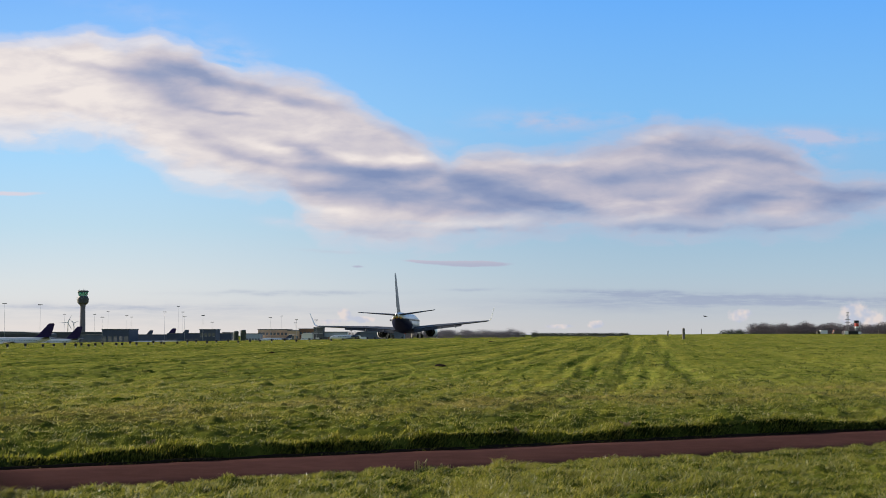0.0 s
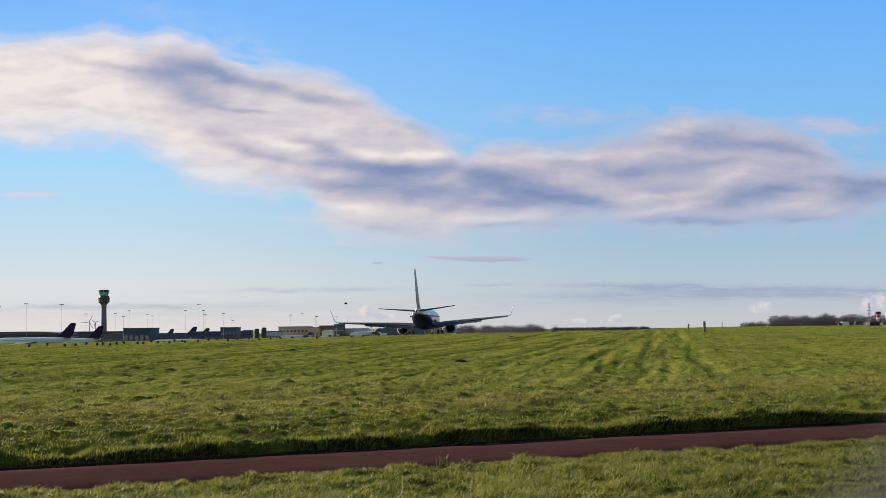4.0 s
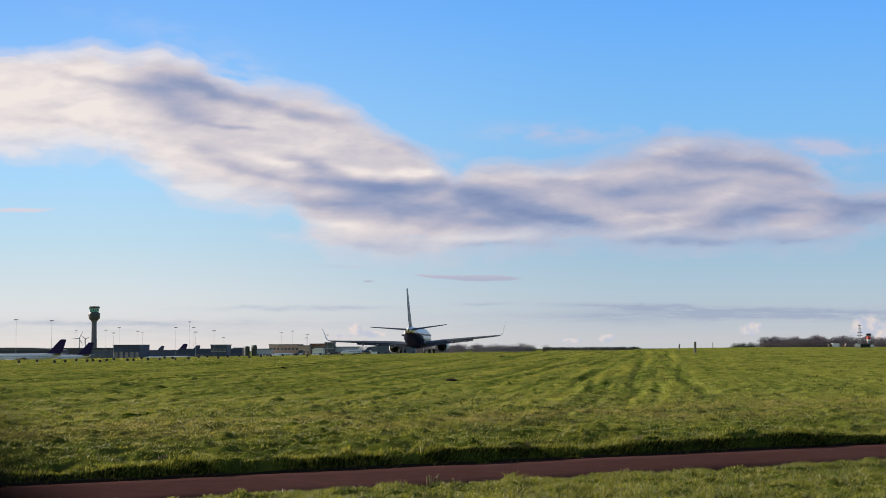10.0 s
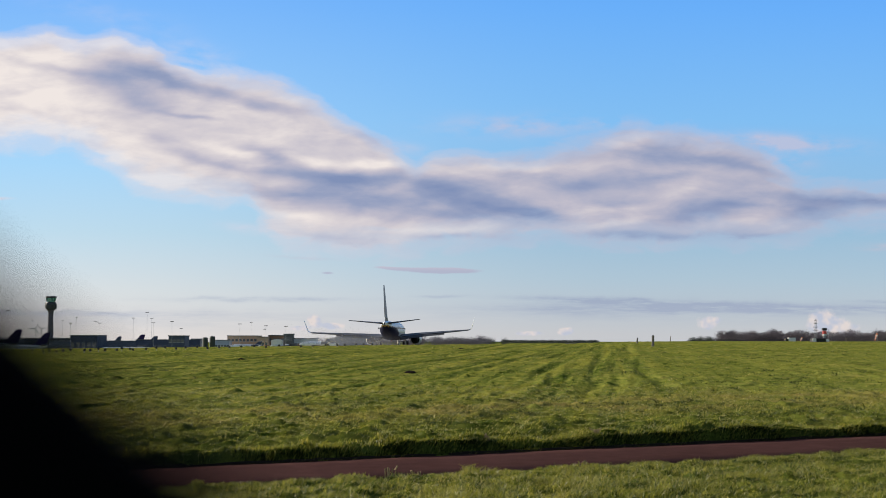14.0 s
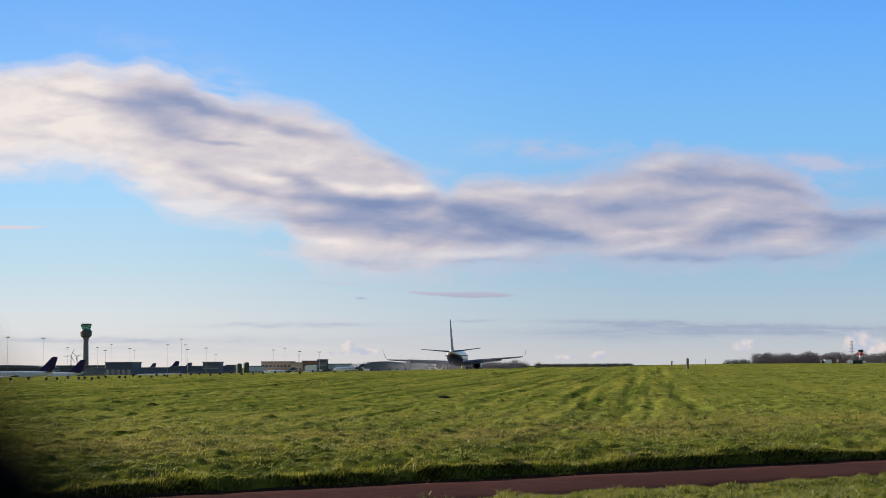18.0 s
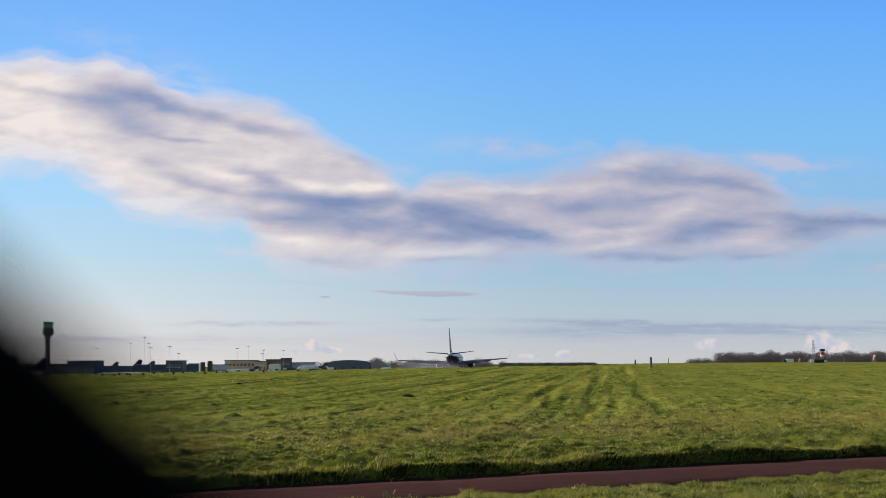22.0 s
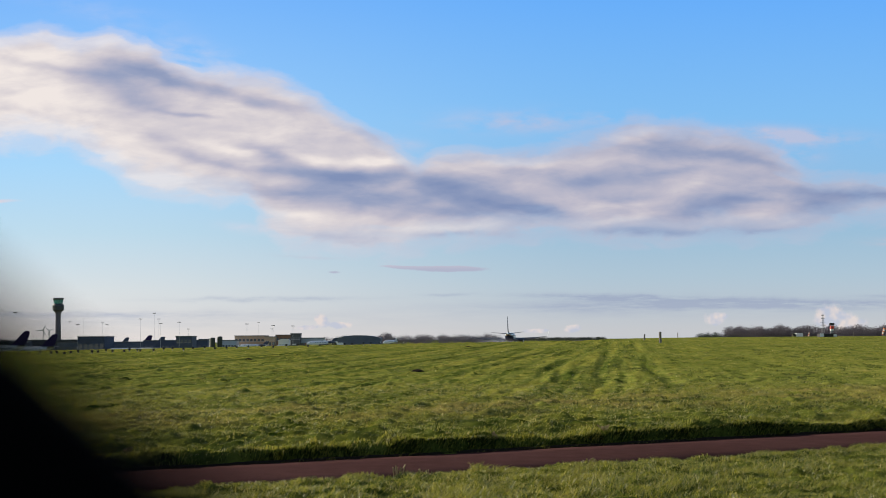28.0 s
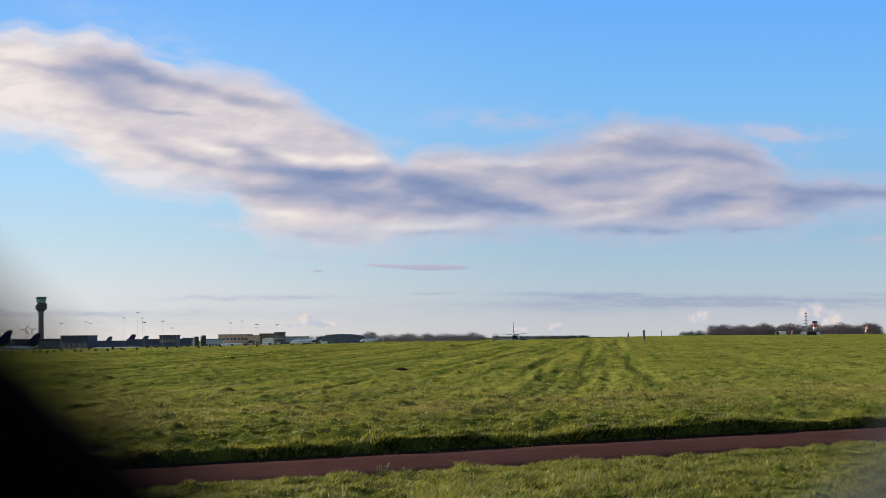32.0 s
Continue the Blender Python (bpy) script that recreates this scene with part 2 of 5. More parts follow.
    n.put(tr.inputs[0], n.mix(1.0, col, (1.35, 1.28, 0.75, 1), "MULTIPLY"))
    mx = n.node("ShaderNodeMixShader")
    mx.inputs[0].default_value = 0.45
    n.put(mx.inputs[1], b.outputs[0])
    n.put(mx.inputs[2], tr.outputs[0])
    n.put(m.node_tree.nodes["Material Output"].inputs[0], mx.outputs[0])
    return m


def tarmac_material(name, tint):
    m, n, b = material(name)
    at = n.node("ShaderNodeTexCoord").outputs["Object"]
    fine, mid, broad = n.noise(at, 90.0, 3, 0.7), n.noise(at, 3.0, 5, 0.6), n.noise(at, 0.35, 3)
    k = n.math("ADD", n.math("MULTIPLY", fine, 0.4), n.math("ADD", n.math("MULTIPLY", mid, 0.3), n.math("MULTIPLY", broad, 0.3)))
    n.put(b.inputs["Base Color"], n.ramp(k, [(0.3, tuple(c * 0.6 for c in tint) + (1,)), (0.52, tint + (1,)), (0.75, tuple(c * 1.5 for c in tint) + (1,))]))
    b.inputs["Roughness"].default_value = 0.85
    b.inputs["Specular IOR Level"].default_value = 0.0
    bn = n.node("ShaderNodeBump")
    bn.inputs["Strength"].default_value, bn.inputs["Distance"].default_value = 0.6, 0.01
    n.put(bn.inputs["Height"], fine)
    n.put(b.inputs["Normal"], bn.outputs[0])
    return m


def glass_material(name, tint):
    m, n, b = material(name)
    b.inputs["Base Color"].default_value = tint
    b.inputs["Roughness"].default_value = 0.08
    b.inputs["Metallic"].default_value = 0.3
    at = n.node("ShaderNodeTexCoord").outputs["Object"]
    n.put(b.inputs["Roughness"], n.math("MULTIPLY", n.noise(at, 1.5, 2), 0.3))
    return m


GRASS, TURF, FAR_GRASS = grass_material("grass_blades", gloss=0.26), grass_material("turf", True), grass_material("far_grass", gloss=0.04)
PATH = tarmac_material("red_brown_tarmac", (0.068, 0.034, 0.031))
TARMAC = tarmac_material("grey_tarmac", (0.10, 0.10, 0.105))
WHITE = surface("white_paint", (0.78, 0.78, 0.78), 0.3, vary=0.06, scale=0.6)
NAVY = surface("navy_paint", (0.005, 0.008, 0.036), 0.5, vary=0.2, scale=0.6)
# the same navy made lighter, sunlight on the fin put into the paint
FIN_SUNLIT = surface("sunlit_navy_paint", (0.024, 0.032, 0.085), 0.35, vary=0.2, scale=0.6)
PURPLE = surface("dark_purple_paint", (0.030, 0.018, 0.075), 0.6, vary=0.2, scale=0.5)
GOLD = surface("gold_paint", (0.62, 0.36, 0.05), 0.35, vary=0.1, scale=1.0)
RED = surface("red_paint", (0.52, 0.05, 0.03), 0.5, vary=0.15, scale=1.0)
ORANGE = surface("orange_fabric", (0.75, 0.20, 0.06), 0.8, vary=0.15, scale=2.0)
WING_GREY = surface("grey_wing_paint", (0.042, 0.046, 0.055), 0.6, vary=0.1, scale=0.8)
METAL = surface("bare_metal", (0.55, 0.55, 0.56), 0.3, 1.0, vary=0.1, scale=2.0)
DARK_METAL = surface("sooty_metal", (0.05, 0.05, 0.05), 0.5, 0.6, vary=0.3, scale=3.0)
TYRE = surface("black_rubber", (0.02, 0.02, 0.02), 0.8, vary=0.2, scale=5.0)
GALV = surface("galvanised_steel", (0.30, 0.31, 0.33), 0.5, 0.7, vary=0.15, scale=4.0)
PLASTIC_BLACK = surface("black_plastic_coat", (0.0015, 0.0015, 0.0015), 0.9, vary=0.2, scale=300.0)
PLASTIC_BLACK.node_tree.nodes["Principled BSDF"].inputs["Specular IOR Level"].default_value = 0.02
# paler copy of the same coat, sunlight on one slant put into its colour
PLASTIC_SUNLIT = surface("sunlit_black_plastic_coat", (0.055, 0.052, 0.05), 0.5, vary=0.2, scale=300.0)
CONCRETE = surface("weathered_concrete", (0.158, 0.148, 0.180), 0.85, vary=0.18, scale=0.4, bump=0.3)
DARK_CLAD = surface("dark_grey_cladding", (0.060, 0.065, 0.075), 0.6, vary=0.2, scale=0.3)
BLUE_CLAD = surface("blue_cladding", (0.052, 0.068, 0.118), 0.7, vary=0.15, scale=0.3)
# paler than the blue cladding: the far hangar's haze is put into it
SLATE = surface("slate_blue_cladding", (0.115, 0.135, 0.185), 0.7, vary=0.15, scale=0.3)
STEEL_CLAD = surface("pale_grey_cladding", (0.50, 0.53, 0.58), 0.6, vary=0.1, scale=0.3)
CREAM = surface("cream_render", (0.50, 0.36, 0.26), 0.8, vary=0.12, scale=0.4)
BRICK = surface("brown_brick", (0.22, 0.12, 0.07), 0.85, vary=0.2, scale=0.6)
ROOF = surface("grey_roof_felt", (0.12, 0.125, 0.13), 0.8, vary=0.2, scale=0.3)
TIMBER = surface("grey_weathered_timber", (0.20, 0.175, 0.15), 0.85, vary=0.25, scale=6.0, bump=0.4)
GREEN_TANK = surface("dull_green_steel", (0.032, 0.042, 0.036), 0.6, vary=0.2, scale=0.6)
TWIG = surface("bare_twigs", (0.105, 0.085, 0.098), 0.9, vary=0.35, scale=0.4)
# twigs of the distant trees, with haze mixed into their colour
HAZY_TWIG = surface("hazy_bare_twigs", (0.145, 0.128, 0.158), 0.9, vary=0.35, scale=0.3)
HEDGE = surface("dark_evergreen", (0.040, 0.048, 0.036), 0.9, vary=0.35, scale=0.4)
FEATHER = surface("black_feathers", (0.012, 0.012, 0.014), 0.6, vary=0.3, scale=20.0)
for dull in (WING_GREY, PURPLE, NAVY):
    dull.node_tree.nodes["Principled BSDF"].inputs["Specular IOR Level"].default_value = 0.14
# rank grass whose dark green also stands for the tussocks' shadows
RANK_SHADE = surface("rank_grass_and_shade", (0.055, 0.075, 0.018), 0.7, vary=0.45, scale=2.0)
RANK_SHADE.node_tree.nodes["Principled BSDF"].inputs["Specular IOR Level"].default_value = 0.1
# near-black earth, also used to paint the bank's shade beside the road
EARTH_SHADE = surface("dark_earth_and_shade", (0.020, 0.015, 0.011), 0.95, vary=0.3, scale=12.0)
# bank blades, with the shade on the bank put into their colour
SHADY = surface("bank_grass_shade", (0.022, 0.032, 0.008), 0.8, vary=0.5, scale=3.0)
for dull in (EARTH_SHADE, SHADY):
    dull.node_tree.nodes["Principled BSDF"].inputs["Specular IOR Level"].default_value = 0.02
STRAW = surface("dry_straw", (0.22, 0.16, 0.07), 0.8, vary=0.25, scale=20.0)
# lighter glass for far windows, haze and reflected sky put into its colour
HAZE_GLASS = glass_material("hazed_far_glass", (0.17, 0.18, 0.21, 1))
WINDOW = glass_material("dark_window_glass", (0.03, 0.04, 0.05, 1))
CAB_GLASS = glass_material("green_cab_glass", (0.12, 0.52, 0.44, 1))
CAB_GLASS.node_tree.nodes["Principled BSDF"].inputs["Alpha"].default_value = 0.55
CAB_GLASS.node_tree.nodes["Principled BSDF"].inputs["Metallic"].default_value = 0.0


# ---- backdrop: sky and cloud, four kilometres off ----
SKY_D, SKY_TILT = 4000.0, radians(3.281)
SKY_F = 25.643
CLOUD_D = 3900.0


def sky_uv(x, z, far=SKY_D):
    """Where a point of a sheet of sky lies in its drawing: hundreds across, hundreds down."""
    c, s = math.cos(SKY_TILT), math.sin(SKY_TILT)
    rise = z - EYE
    deep = far * c + rise * s
    return 7.84 + SKY_F * x / deep, 4.41 - SKY_F * (rise * c - far * s) / deep


def spot(n, cu, cv, a, b, tilt, u, v):
    """A soft ellipse: 1 at its middle, 0 well outside."""
    du, dv = n.math("SUBTRACT", u, cu), n.math("SUBTRACT", v, cv)
    if tilt:
        dv = n.math("SUBTRACT", dv, n.math("MULTIPLY", du, tilt))
    r = n.math("ADD", n.math("POWER", n.math("DIVIDE", du, a), 2.0), n.math("POWER", n.math("DIVIDE", dv, b), 2.0))
    return n.math("POWER", 2.718, n.math("MULTIPLY", r, -1.0))


def spots(n, items, u, v):
    """The sum of several soft ellipses: across, down, half-lengths, slope and strength of each."""
    out = None
    for cu, cv, a, b, tilt, much in items:
        one = n.math("MULTIPLY", spot(n, cu, cv, a, b, tilt, u, v), much)
        out = one if out is None else n.math("ADD", out, one)
    return out


def sky_nodes(name):
    m = bpy.data.materials.new(name)
    m.use_nodes = True
    m.node_tree.nodes.remove(m.node_tree.nodes["Principled BSDF"])
    n = Nodes(m.node_tree)
    uv = n.node("ShaderNodeUVMap", uv_map="sky").outputs[0]
    sep = n.node("ShaderNodeSeparateXYZ")
    n.put(sep.inputs[0], uv)
    return m, n, uv, sep.outputs[0], sep.outputs[1]


def glow(m, n, col, cover):
    """Shines by col where cover is 1 and is clear air where it is 0."""
    em = n.node("ShaderNodeEmission")
    n.put(em.inputs[0], col)
    em.inputs[1].default_value = 2 ** -EXPOSURE
    clearing, mx = n.node("ShaderNodeBsdfTransparent"), n.node("ShaderNodeMixShader")
    n.put(mx.inputs[0], cover)
    n.put(mx.inputs[1], clearing.outputs[0])
    n.put(mx.inputs[2], em.outputs[0])
    n.put(m.node_tree.nodes["Material Output"].inputs[0], mx.outputs[0])
    return m


def sky_material():
    m, n, uv, u, v = sky_nodes("evening_sky")
    # clear sky: deep blue above, pale and warm near the ground
    k = n.math("DIVIDE", n.math("ADD", v, 3.0), 10.0, clamp=True)
    west = n.ramp(k, [(0.0, srgb(90, 154, 240)), (0.30, srgb(126, 185, 251)), (0.58, srgb(168, 215, 250)), (0.70, srgb(191, 220, 237)), (0.80, srgb(217, 224, 227)), (0.88, srgb(228, 221, 217))])
    east = n.ramp(k, [(0.0, srgb(70, 140, 236)), (0.30, srgb(106, 175, 249)), (0.50, srgb(130, 190, 242)), (0.70, srgb(155, 191, 217)), (0.78, srgb(174, 197, 213)), (0.88, srgb(197, 199, 203))])
    col = n.mix(n.ramp(n.math("DIVIDE", u, 16.0, clamp=True), [(0.05, 0.0), (0.75, 1.0)], "EASE"), west, east)
    wob = n.math("ADD", v, n.math("MULTIPLY", n.math("SUBTRACT", n.noise(n.mapped(uv, (1.0, 0.3, 1)), 2.0, 4), 0.5), 0.10))
    low = n.math("DIVIDE", v, 6.0, clamp=True)
    # streaks lying low over the airfield
    streak = spots(n, (
        (10.9, 5.18, 1.1, 0.05, 0.02, 1.0), (12.8, 5.27, 1.7, 0.07, 0.02, 1.0), (15.4, 5.35, 1.5, 0.08, 0, 1.0), (11.5, 5.35, 2.2, 0.09, 0, 0.55), (8.3, 5.13, 0.35, 0.022, 0, 0.6), (5.2, 5.19, 1.5, 0.04, 0, 0.6),
        (1.5, 5.45, 2.4, 0.06, 0, 0.5), (16.3, 4.22, 0.45, 0.06, 0, 0.8), (16.4, 5.2, 0.6, 0.03, 0, 0.6), (5.9, 4.45, 0.5, 0.03, 0.06, 0.3), (12.5, 5.42, 3.6, 0.22, 0, 0.3), (3.0, 5.6, 4.5, 0.2, 0, 0.3)), u, wob)
    ragged = n.ramp(n.noise(n.mapped(uv, (0.5, 4.5, 1)), 1.6, 6, 0.65), [(0.36, 0.25), (0.60, 1.1)])
    grey = n.ramp(low, [(0.6, srgb(206, 196, 208)), (0.80, srgb(186, 186, 204)), (0.86, srgb(155, 167, 193)), (0.905, srgb(160, 171, 195)), (0.95, srgb(190, 196, 204))])
    col = n.mix(n.math("MINIMUM", n.math("MULTIPLY", streak, ragged), 0.8), col, grey)
    # one neat mauve bar with a flat end, and two scraps beside it
    bar_v = n.math("ADD", v, n.math("MULTIPLY", n.math("SUBTRACT", n.noise(n.mapped(uv, (1.3, 0.2, 1)), 2.2, 3), 0.5), 0.05))
    bars = spots(n, ((8.35, 4.672, 0.62, 0.050, 0.008, 1.5), (7.45, 4.63, 0.34, 0.030, 0.05, 0.9), (6.33, 4.72, 0.14, 0.03, 0, 0.7), (0.15, 3.43, 0.75, 0.05, 0, 0.8), (5.55, 4.42, 0.25, 0.025, 0.1, 0.35)), u, bar_v)
    col = n.mix(n.ramp(bars, [(0.25, 0.0), (0.75, 0.85)], "EASE"), col, n.ramp(low, [(0.55, srgb(222, 214, 224)), (0.76, srgb(202, 194, 208)), (0.78, srgb(176, 178, 200))]))
    knob = n.math("MULTIPLY", n.math("SUBTRACT", n.noise(uv, 7.0, 4), 0.5), 0.9)
    puff = spots(n, ((6.1, 5.56, 0.16, 0.13, 0, 1), (6.45, 5.66, 0.22, 0.07, 0, 1), (10.55, 5.74, 0.16, 0.09, 0, 1), (13.1, 5.58, 0.24, 0.14, 0, 1), (15.1, 5.56, 0.30, 0.26, 0, 1), (15.45, 5.68, 0.35, 0.16, 0, 1), (9.9, 5.78, 0.3, 0.05, 0, 1), (5.8, 5.7, 0.2, 0.05, 0, 1)), u, v)
    puff = n.ramp(n.math("ADD", puff, knob), [(0.35, 0.0), (0.75, 0.8)], "EASE")
    col = n.mix(puff, col, n.mix(n.ramp(n.noise(uv, 4.0, 2), [(0.4, 0.0), (0.6, 1.0)]), srgb(190, 196, 214), srgb(231, 218, 213)))
    # the drawing thins out into the open sky beyond it
    edge = n.math("MULTIPLY", n.ramp(n.math("DIVIDE", n.math("ADD", u, 6.0), 28.0), [(0.0, 0.0), (0.1, 1.0), (0.9, 1.0), (1.0, 0.0)]), n.ramp(n.math("DIVIDE", n.math("ADD", v, 8.0), 10.0), [(0.0, 0.0), (0.3, 1.0)]))
    return glow(m, n, col, edge)


# the cloud bank's blue-grey hollows and its sunlit folds, from its sunny end to its far tip
HOLLOWS_WEST = ((2.85, 1.27, 0.82, 0.34, 0.12, 0.64), (3.5, 1.32, 0.42, 0.18, 0.30, 0.30), (1.6, 1.14, 0.95, 0.07, 0.15, 0.24), (4.2, 1.50, 0.80, 0.12, 0.20, 0.52), (5.35, 1.80, 0.50, 0.09, 0.20, 0.38),
                (3.1, 1.75, 0.75, 0.25, 0.35, 0.38), (4.2, 2.3, 1.2, 0.45, 0.30, 0.12), (4.1, 2.02, 0.45, 0.05, 0.12, 0.36), (0.8, 1.88, 0.70, 0.08, 0.04, 0.13), (3.6, 2.42, 0.50, 0.14, 0.30, 0.30), (4.25, 2.75, 0.70, 0.08, 0.18, 0.34), (5.5, 2.68, 0.55, 0.10, 0.30, 0.44))
HOLLOWS_MID = ((6.75, 3.10, 0.75, 0.16, 0.02, 0.80), (5.8, 2.98, 0.65, 0.13, 0.10, 0.44), (5.5, 3.32, 1.05, 0.12, 0.05, 0.42), (7.1, 3.45, 1.30, 0.18, 0.06, 0.46), (7.9, 3.15, 0.70, 0.12, 0.06, 0.40), (8.6, 3.30, 0.60, 0.20, 0.05, 0.46),
               (9.3, 3.55, 0.75, 0.16, 0.10, 0.52), (8.6, 3.68, 1.10, 0.10, 0.0, 0.30), (8.5, 4.07, 0.50, 0.06, -0.03, 0.36), (10.1, 3.72, 0.45, 0.10, 0.12, 0.46), (6.5, 4.15, 0.80, 0.09, 0.12, 0.22), (7.2, 2.35, 0.50, 0.10, 0.28, 0.24))
HOLLOWS_EAST = ((10.75, 3.18, 0.42, 0.12, 0.0, 0.40), (12.5, 2.64, 0.95, 0.16, 0.14, 0.34), (13.7, 2.86, 0.60, 0.10, 0.14, 0.27), (12.0, 3.06, 0.80, 0.12, -0.12, 0.27), (11.5, 3.45, 0.80, 0.10, -0.06, 0.27), (12.9, 3.64, 0.60, 0.14, -0.10, 0.45),
                (13.6, 3.48, 0.65, 0.07, 0.0, 0.26), (12.2, 4.06, 1.35, 0.08, 0.0, 0.45), (14.95, 3.62, 0.50, 0.18, 0.0, 0.50), (15.2, 3.40, 0.90, 0.09, 0.05, 0.37), (14.0, 4.07, 0.80, 0.07, -0.05, 0.34), (16.6, 3.45, 0.80, 0.13, 0.0, 0.40))
FOLDS = ((7.2, 2.82, 0.45, 0.08, 0.04, 0.40), (4.9, 2.62, 0.60, 0.08, 0.12, 0.26), (3.6, 3.16, 0.55, 0.12, 0.08, 0.12), (5.9, 3.72, 0.90, 0.11, 0.08, 0.20), (11.4, 3.84, 0.75, 0.08, -0.14, 0.24), (12.45, 3.35, 0.45, 0.12, -0.25, 0.15),
         (13.8, 3.76, 0.55, 0.11, -0.18, 0.20), (11.7, 2.36, 0.55, 0.12, -0.2, 0.20), (8.4, 3.93, 0.90, 0.07, -0.04, 0.20), (10.6, 3.50, 0.50, 0.10, 0.0, 0.14), (10.0, 2.84, 1.10, 0.10, -0.05, 0.22), (6.2, 2.76, 0.5, 0.10, 0.1, 0.2))
GAPS = ((12.1, 3.20, 0.32, 0.05, -0.35, 0.55), (4.1, 2.10, 0.50, 0.04, 0.12, 0.32), (7.4, 3.93, 0.40, 0.05, 0.0, 0.30), (14.1, 3.10, 0.45, 0.07, 0.12, 0.6), (3.95, 1.14, 0.35, 0.05, 0.15, 0.45), (5.0, 3.75, 0.30, 0.22, 0.0, 0.4), (10.0, 4.0, 0.3, 0.06, 0.0, 0.3))


def cloud_material():
    m, n, uv, u, v = sky_nodes("sunlit_cloud")
    flat = n.mapped(uv, (0.7, 1.5, 1.0))
    w1 = n.math("SUBTRACT", n.noise(flat, 1.3, 3, 0.5), 0.5)
    w2 = n.math("SUBTRACT", n.noise(n.mapped(flat, move=(5.2, 1.3, 2.0)), 1.3, 3, 0.5), 0.5)
    uw = n.math("ADD", u, n.math("MULTIPLY", w1, 0.55))
    vw = n.math("ADD", v, n.math("MULTIPLY", w2, 0.30))
    over = n.math("DIVIDE", n.math("ADD", n.math("ADD", u, n.math("MULTIPLY", w1, 0.3)), 2.0), 20.0, clamp=True)

    def line(pts):
        return n.math("MULTIPLY", n.ramp(over, [((a + 2.0) / 20.0, b / 10.0) for a, b in pts]), 10.0)

    top = line(((-2, 0.85), (0, 0.70), (1.0, 0.66), (1.5, 0.55), (2.2, 0.76), (2.7, 0.63), (3.35, 0.80), (3.65, 1.10), (4.6, 1.28), (5.6, 1.46), (6.15, 1.80), (6.5, 1.96), (7.0, 2.26), (7.5, 2.58), (7.75, 2.82), (7.95, 2.95), (8.2, 2.74), (9.0, 2.68), (9.5, 2.74), (10.1, 2.68), (11.0, 2.45), (11.5, 2.25), (12.0, 2.18), (12.7, 2.30), (13.5, 2.42), (13.95, 2.60), (14.6, 3.12), (15.4, 3.24), (16, 3.28), (17.6, 3.2)))
    low = line(((-2, 2.5), (0, 2.5), (1.8, 2.44), (2.4, 2.66), (3.0, 3.12), (3.4, 3.32), (5.0, 3.50), (5.3, 3.85), (5.7, 4.16), (6.5, 4.30), (7.1, 4.36), (8.3, 4.18), (9.2, 4.10), (10.3, 4.08), (11.0, 4.14), (12.2, 4.20), (13.0, 4.12), (14.0, 4.16), (14.6, 4.06), (15.2, 3.90), (15.6, 3.78), (17.6, 3.6)))
    depth = n.math("MINIMUM", n.math("MULTIPLY", n.math("ADD", n.math("SUBTRACT", vw, top), 0.06), 1.6), n.math("SUBTRACT", low, vw))
    fluff = n.math("SUBTRACT", n.noise(n.mapped(uv, (0.8, 2.0, 1)), 1.6, 8, 0.58, 0.5), 0.5)
    body = n.ramp(n.math("SUBTRACT", n.math("ADD", n.math("ADD", depth, n.math("MULTIPLY", fluff, 0.55)), 0.5), n.math("MULTIPLY", spots(n, GAPS, uw, vw), 0.6)), [(0.24, 0.0), (0.45, 0.34), (0.68, 0.80), (1.0, 1.0)], "EASE")
    # light from the upper left on the billows
    def billow(scale, shift, detail):
        a = n.noise(n.mapped(uv, (0.6, 1.7, 1)), scale, detail, 0.55, 0.5)
        b = n.noise(n.mapped(uv, (0.6, 1.7, 1), move=(shift, 2 * shift, 0)), scale, detail, 0.55, 0.5)
        return n.math("SUBTRACT", b, a)

    relief = n.math("ADD", n.math("MULTIPLY", billow(1.0, 0.15, 4), 0.40), n.math("MULTIPLY", billow(2.2, 0.10, 5), 0.22))
    dark = n.math("ADD", spots(n, HOLLOWS_WEST, uw, vw), n.math("ADD", spots(n, HOLLOWS_MID, uw, vw), spots(n, HOLLOWS_EAST, uw, vw)))
    base = n.ramp(n.math("DIVIDE", uw, 16.0, clamp=True), [(0.08, 0.97), (0.22, 0.91), (0.34, 0.78), (0.50, 0.68), (0.65, 0.53), (1.0, 0.48)])
    shade = n.math("SUBTRACT", n.math("ADD", n.math("ADD", base, relief), spots(n, FOLDS, uw, vw)), n.math("MULTIPLY", dark, 0.9), clamp=True)
    shade = n.math("ADD", n.math("MULTIPLY", shade, 0.94), n.math("ADD", 0.05, n.math("MULTIPLY", relief, 0.30)), clamp=True)
    tone = n.ramp(shade, [(0.0, srgb(124, 142, 182)), (0.28, srgb(152, 162, 192)), (0.58, srgb(190, 187, 202)), (0.80, srgb(216, 209, 213)), (1.0, srgb(240, 231, 227))])
    # thin veils over the bank
    thin = n.noise(n.mapped(uv, (0.9, 2.2, 1)), 1.5, 5, 0.55)
    veil = spots(n, ((9.7, 2.15, 1.2, 0.18, 0, 0.7), (11.4, 2.06, 0.4, 0.09, 0, 0.8), (14.2, 2.40, 1.2, 0.13, 0.06, 1.3), (14.2, 2.75, 0.6, 0.22, 0, 0.8), (4.15, 0.88, 0.6, 0.16, 0.25, 0.32), (5.0, 1.30, 0.6, 0.10, 0.2, 0.5), (2.6, 0.25, 1.2, 0.2, 0.2, 0.16), (7.6, 2.5, 0.5, 0.12, 0.2, 0.5), (5.2, 3.98, 0.55, 0.08, 0.12, 0.6), (2.6, 2.85, 0.6, 0.12, 0.5, 0.4)), u, v)
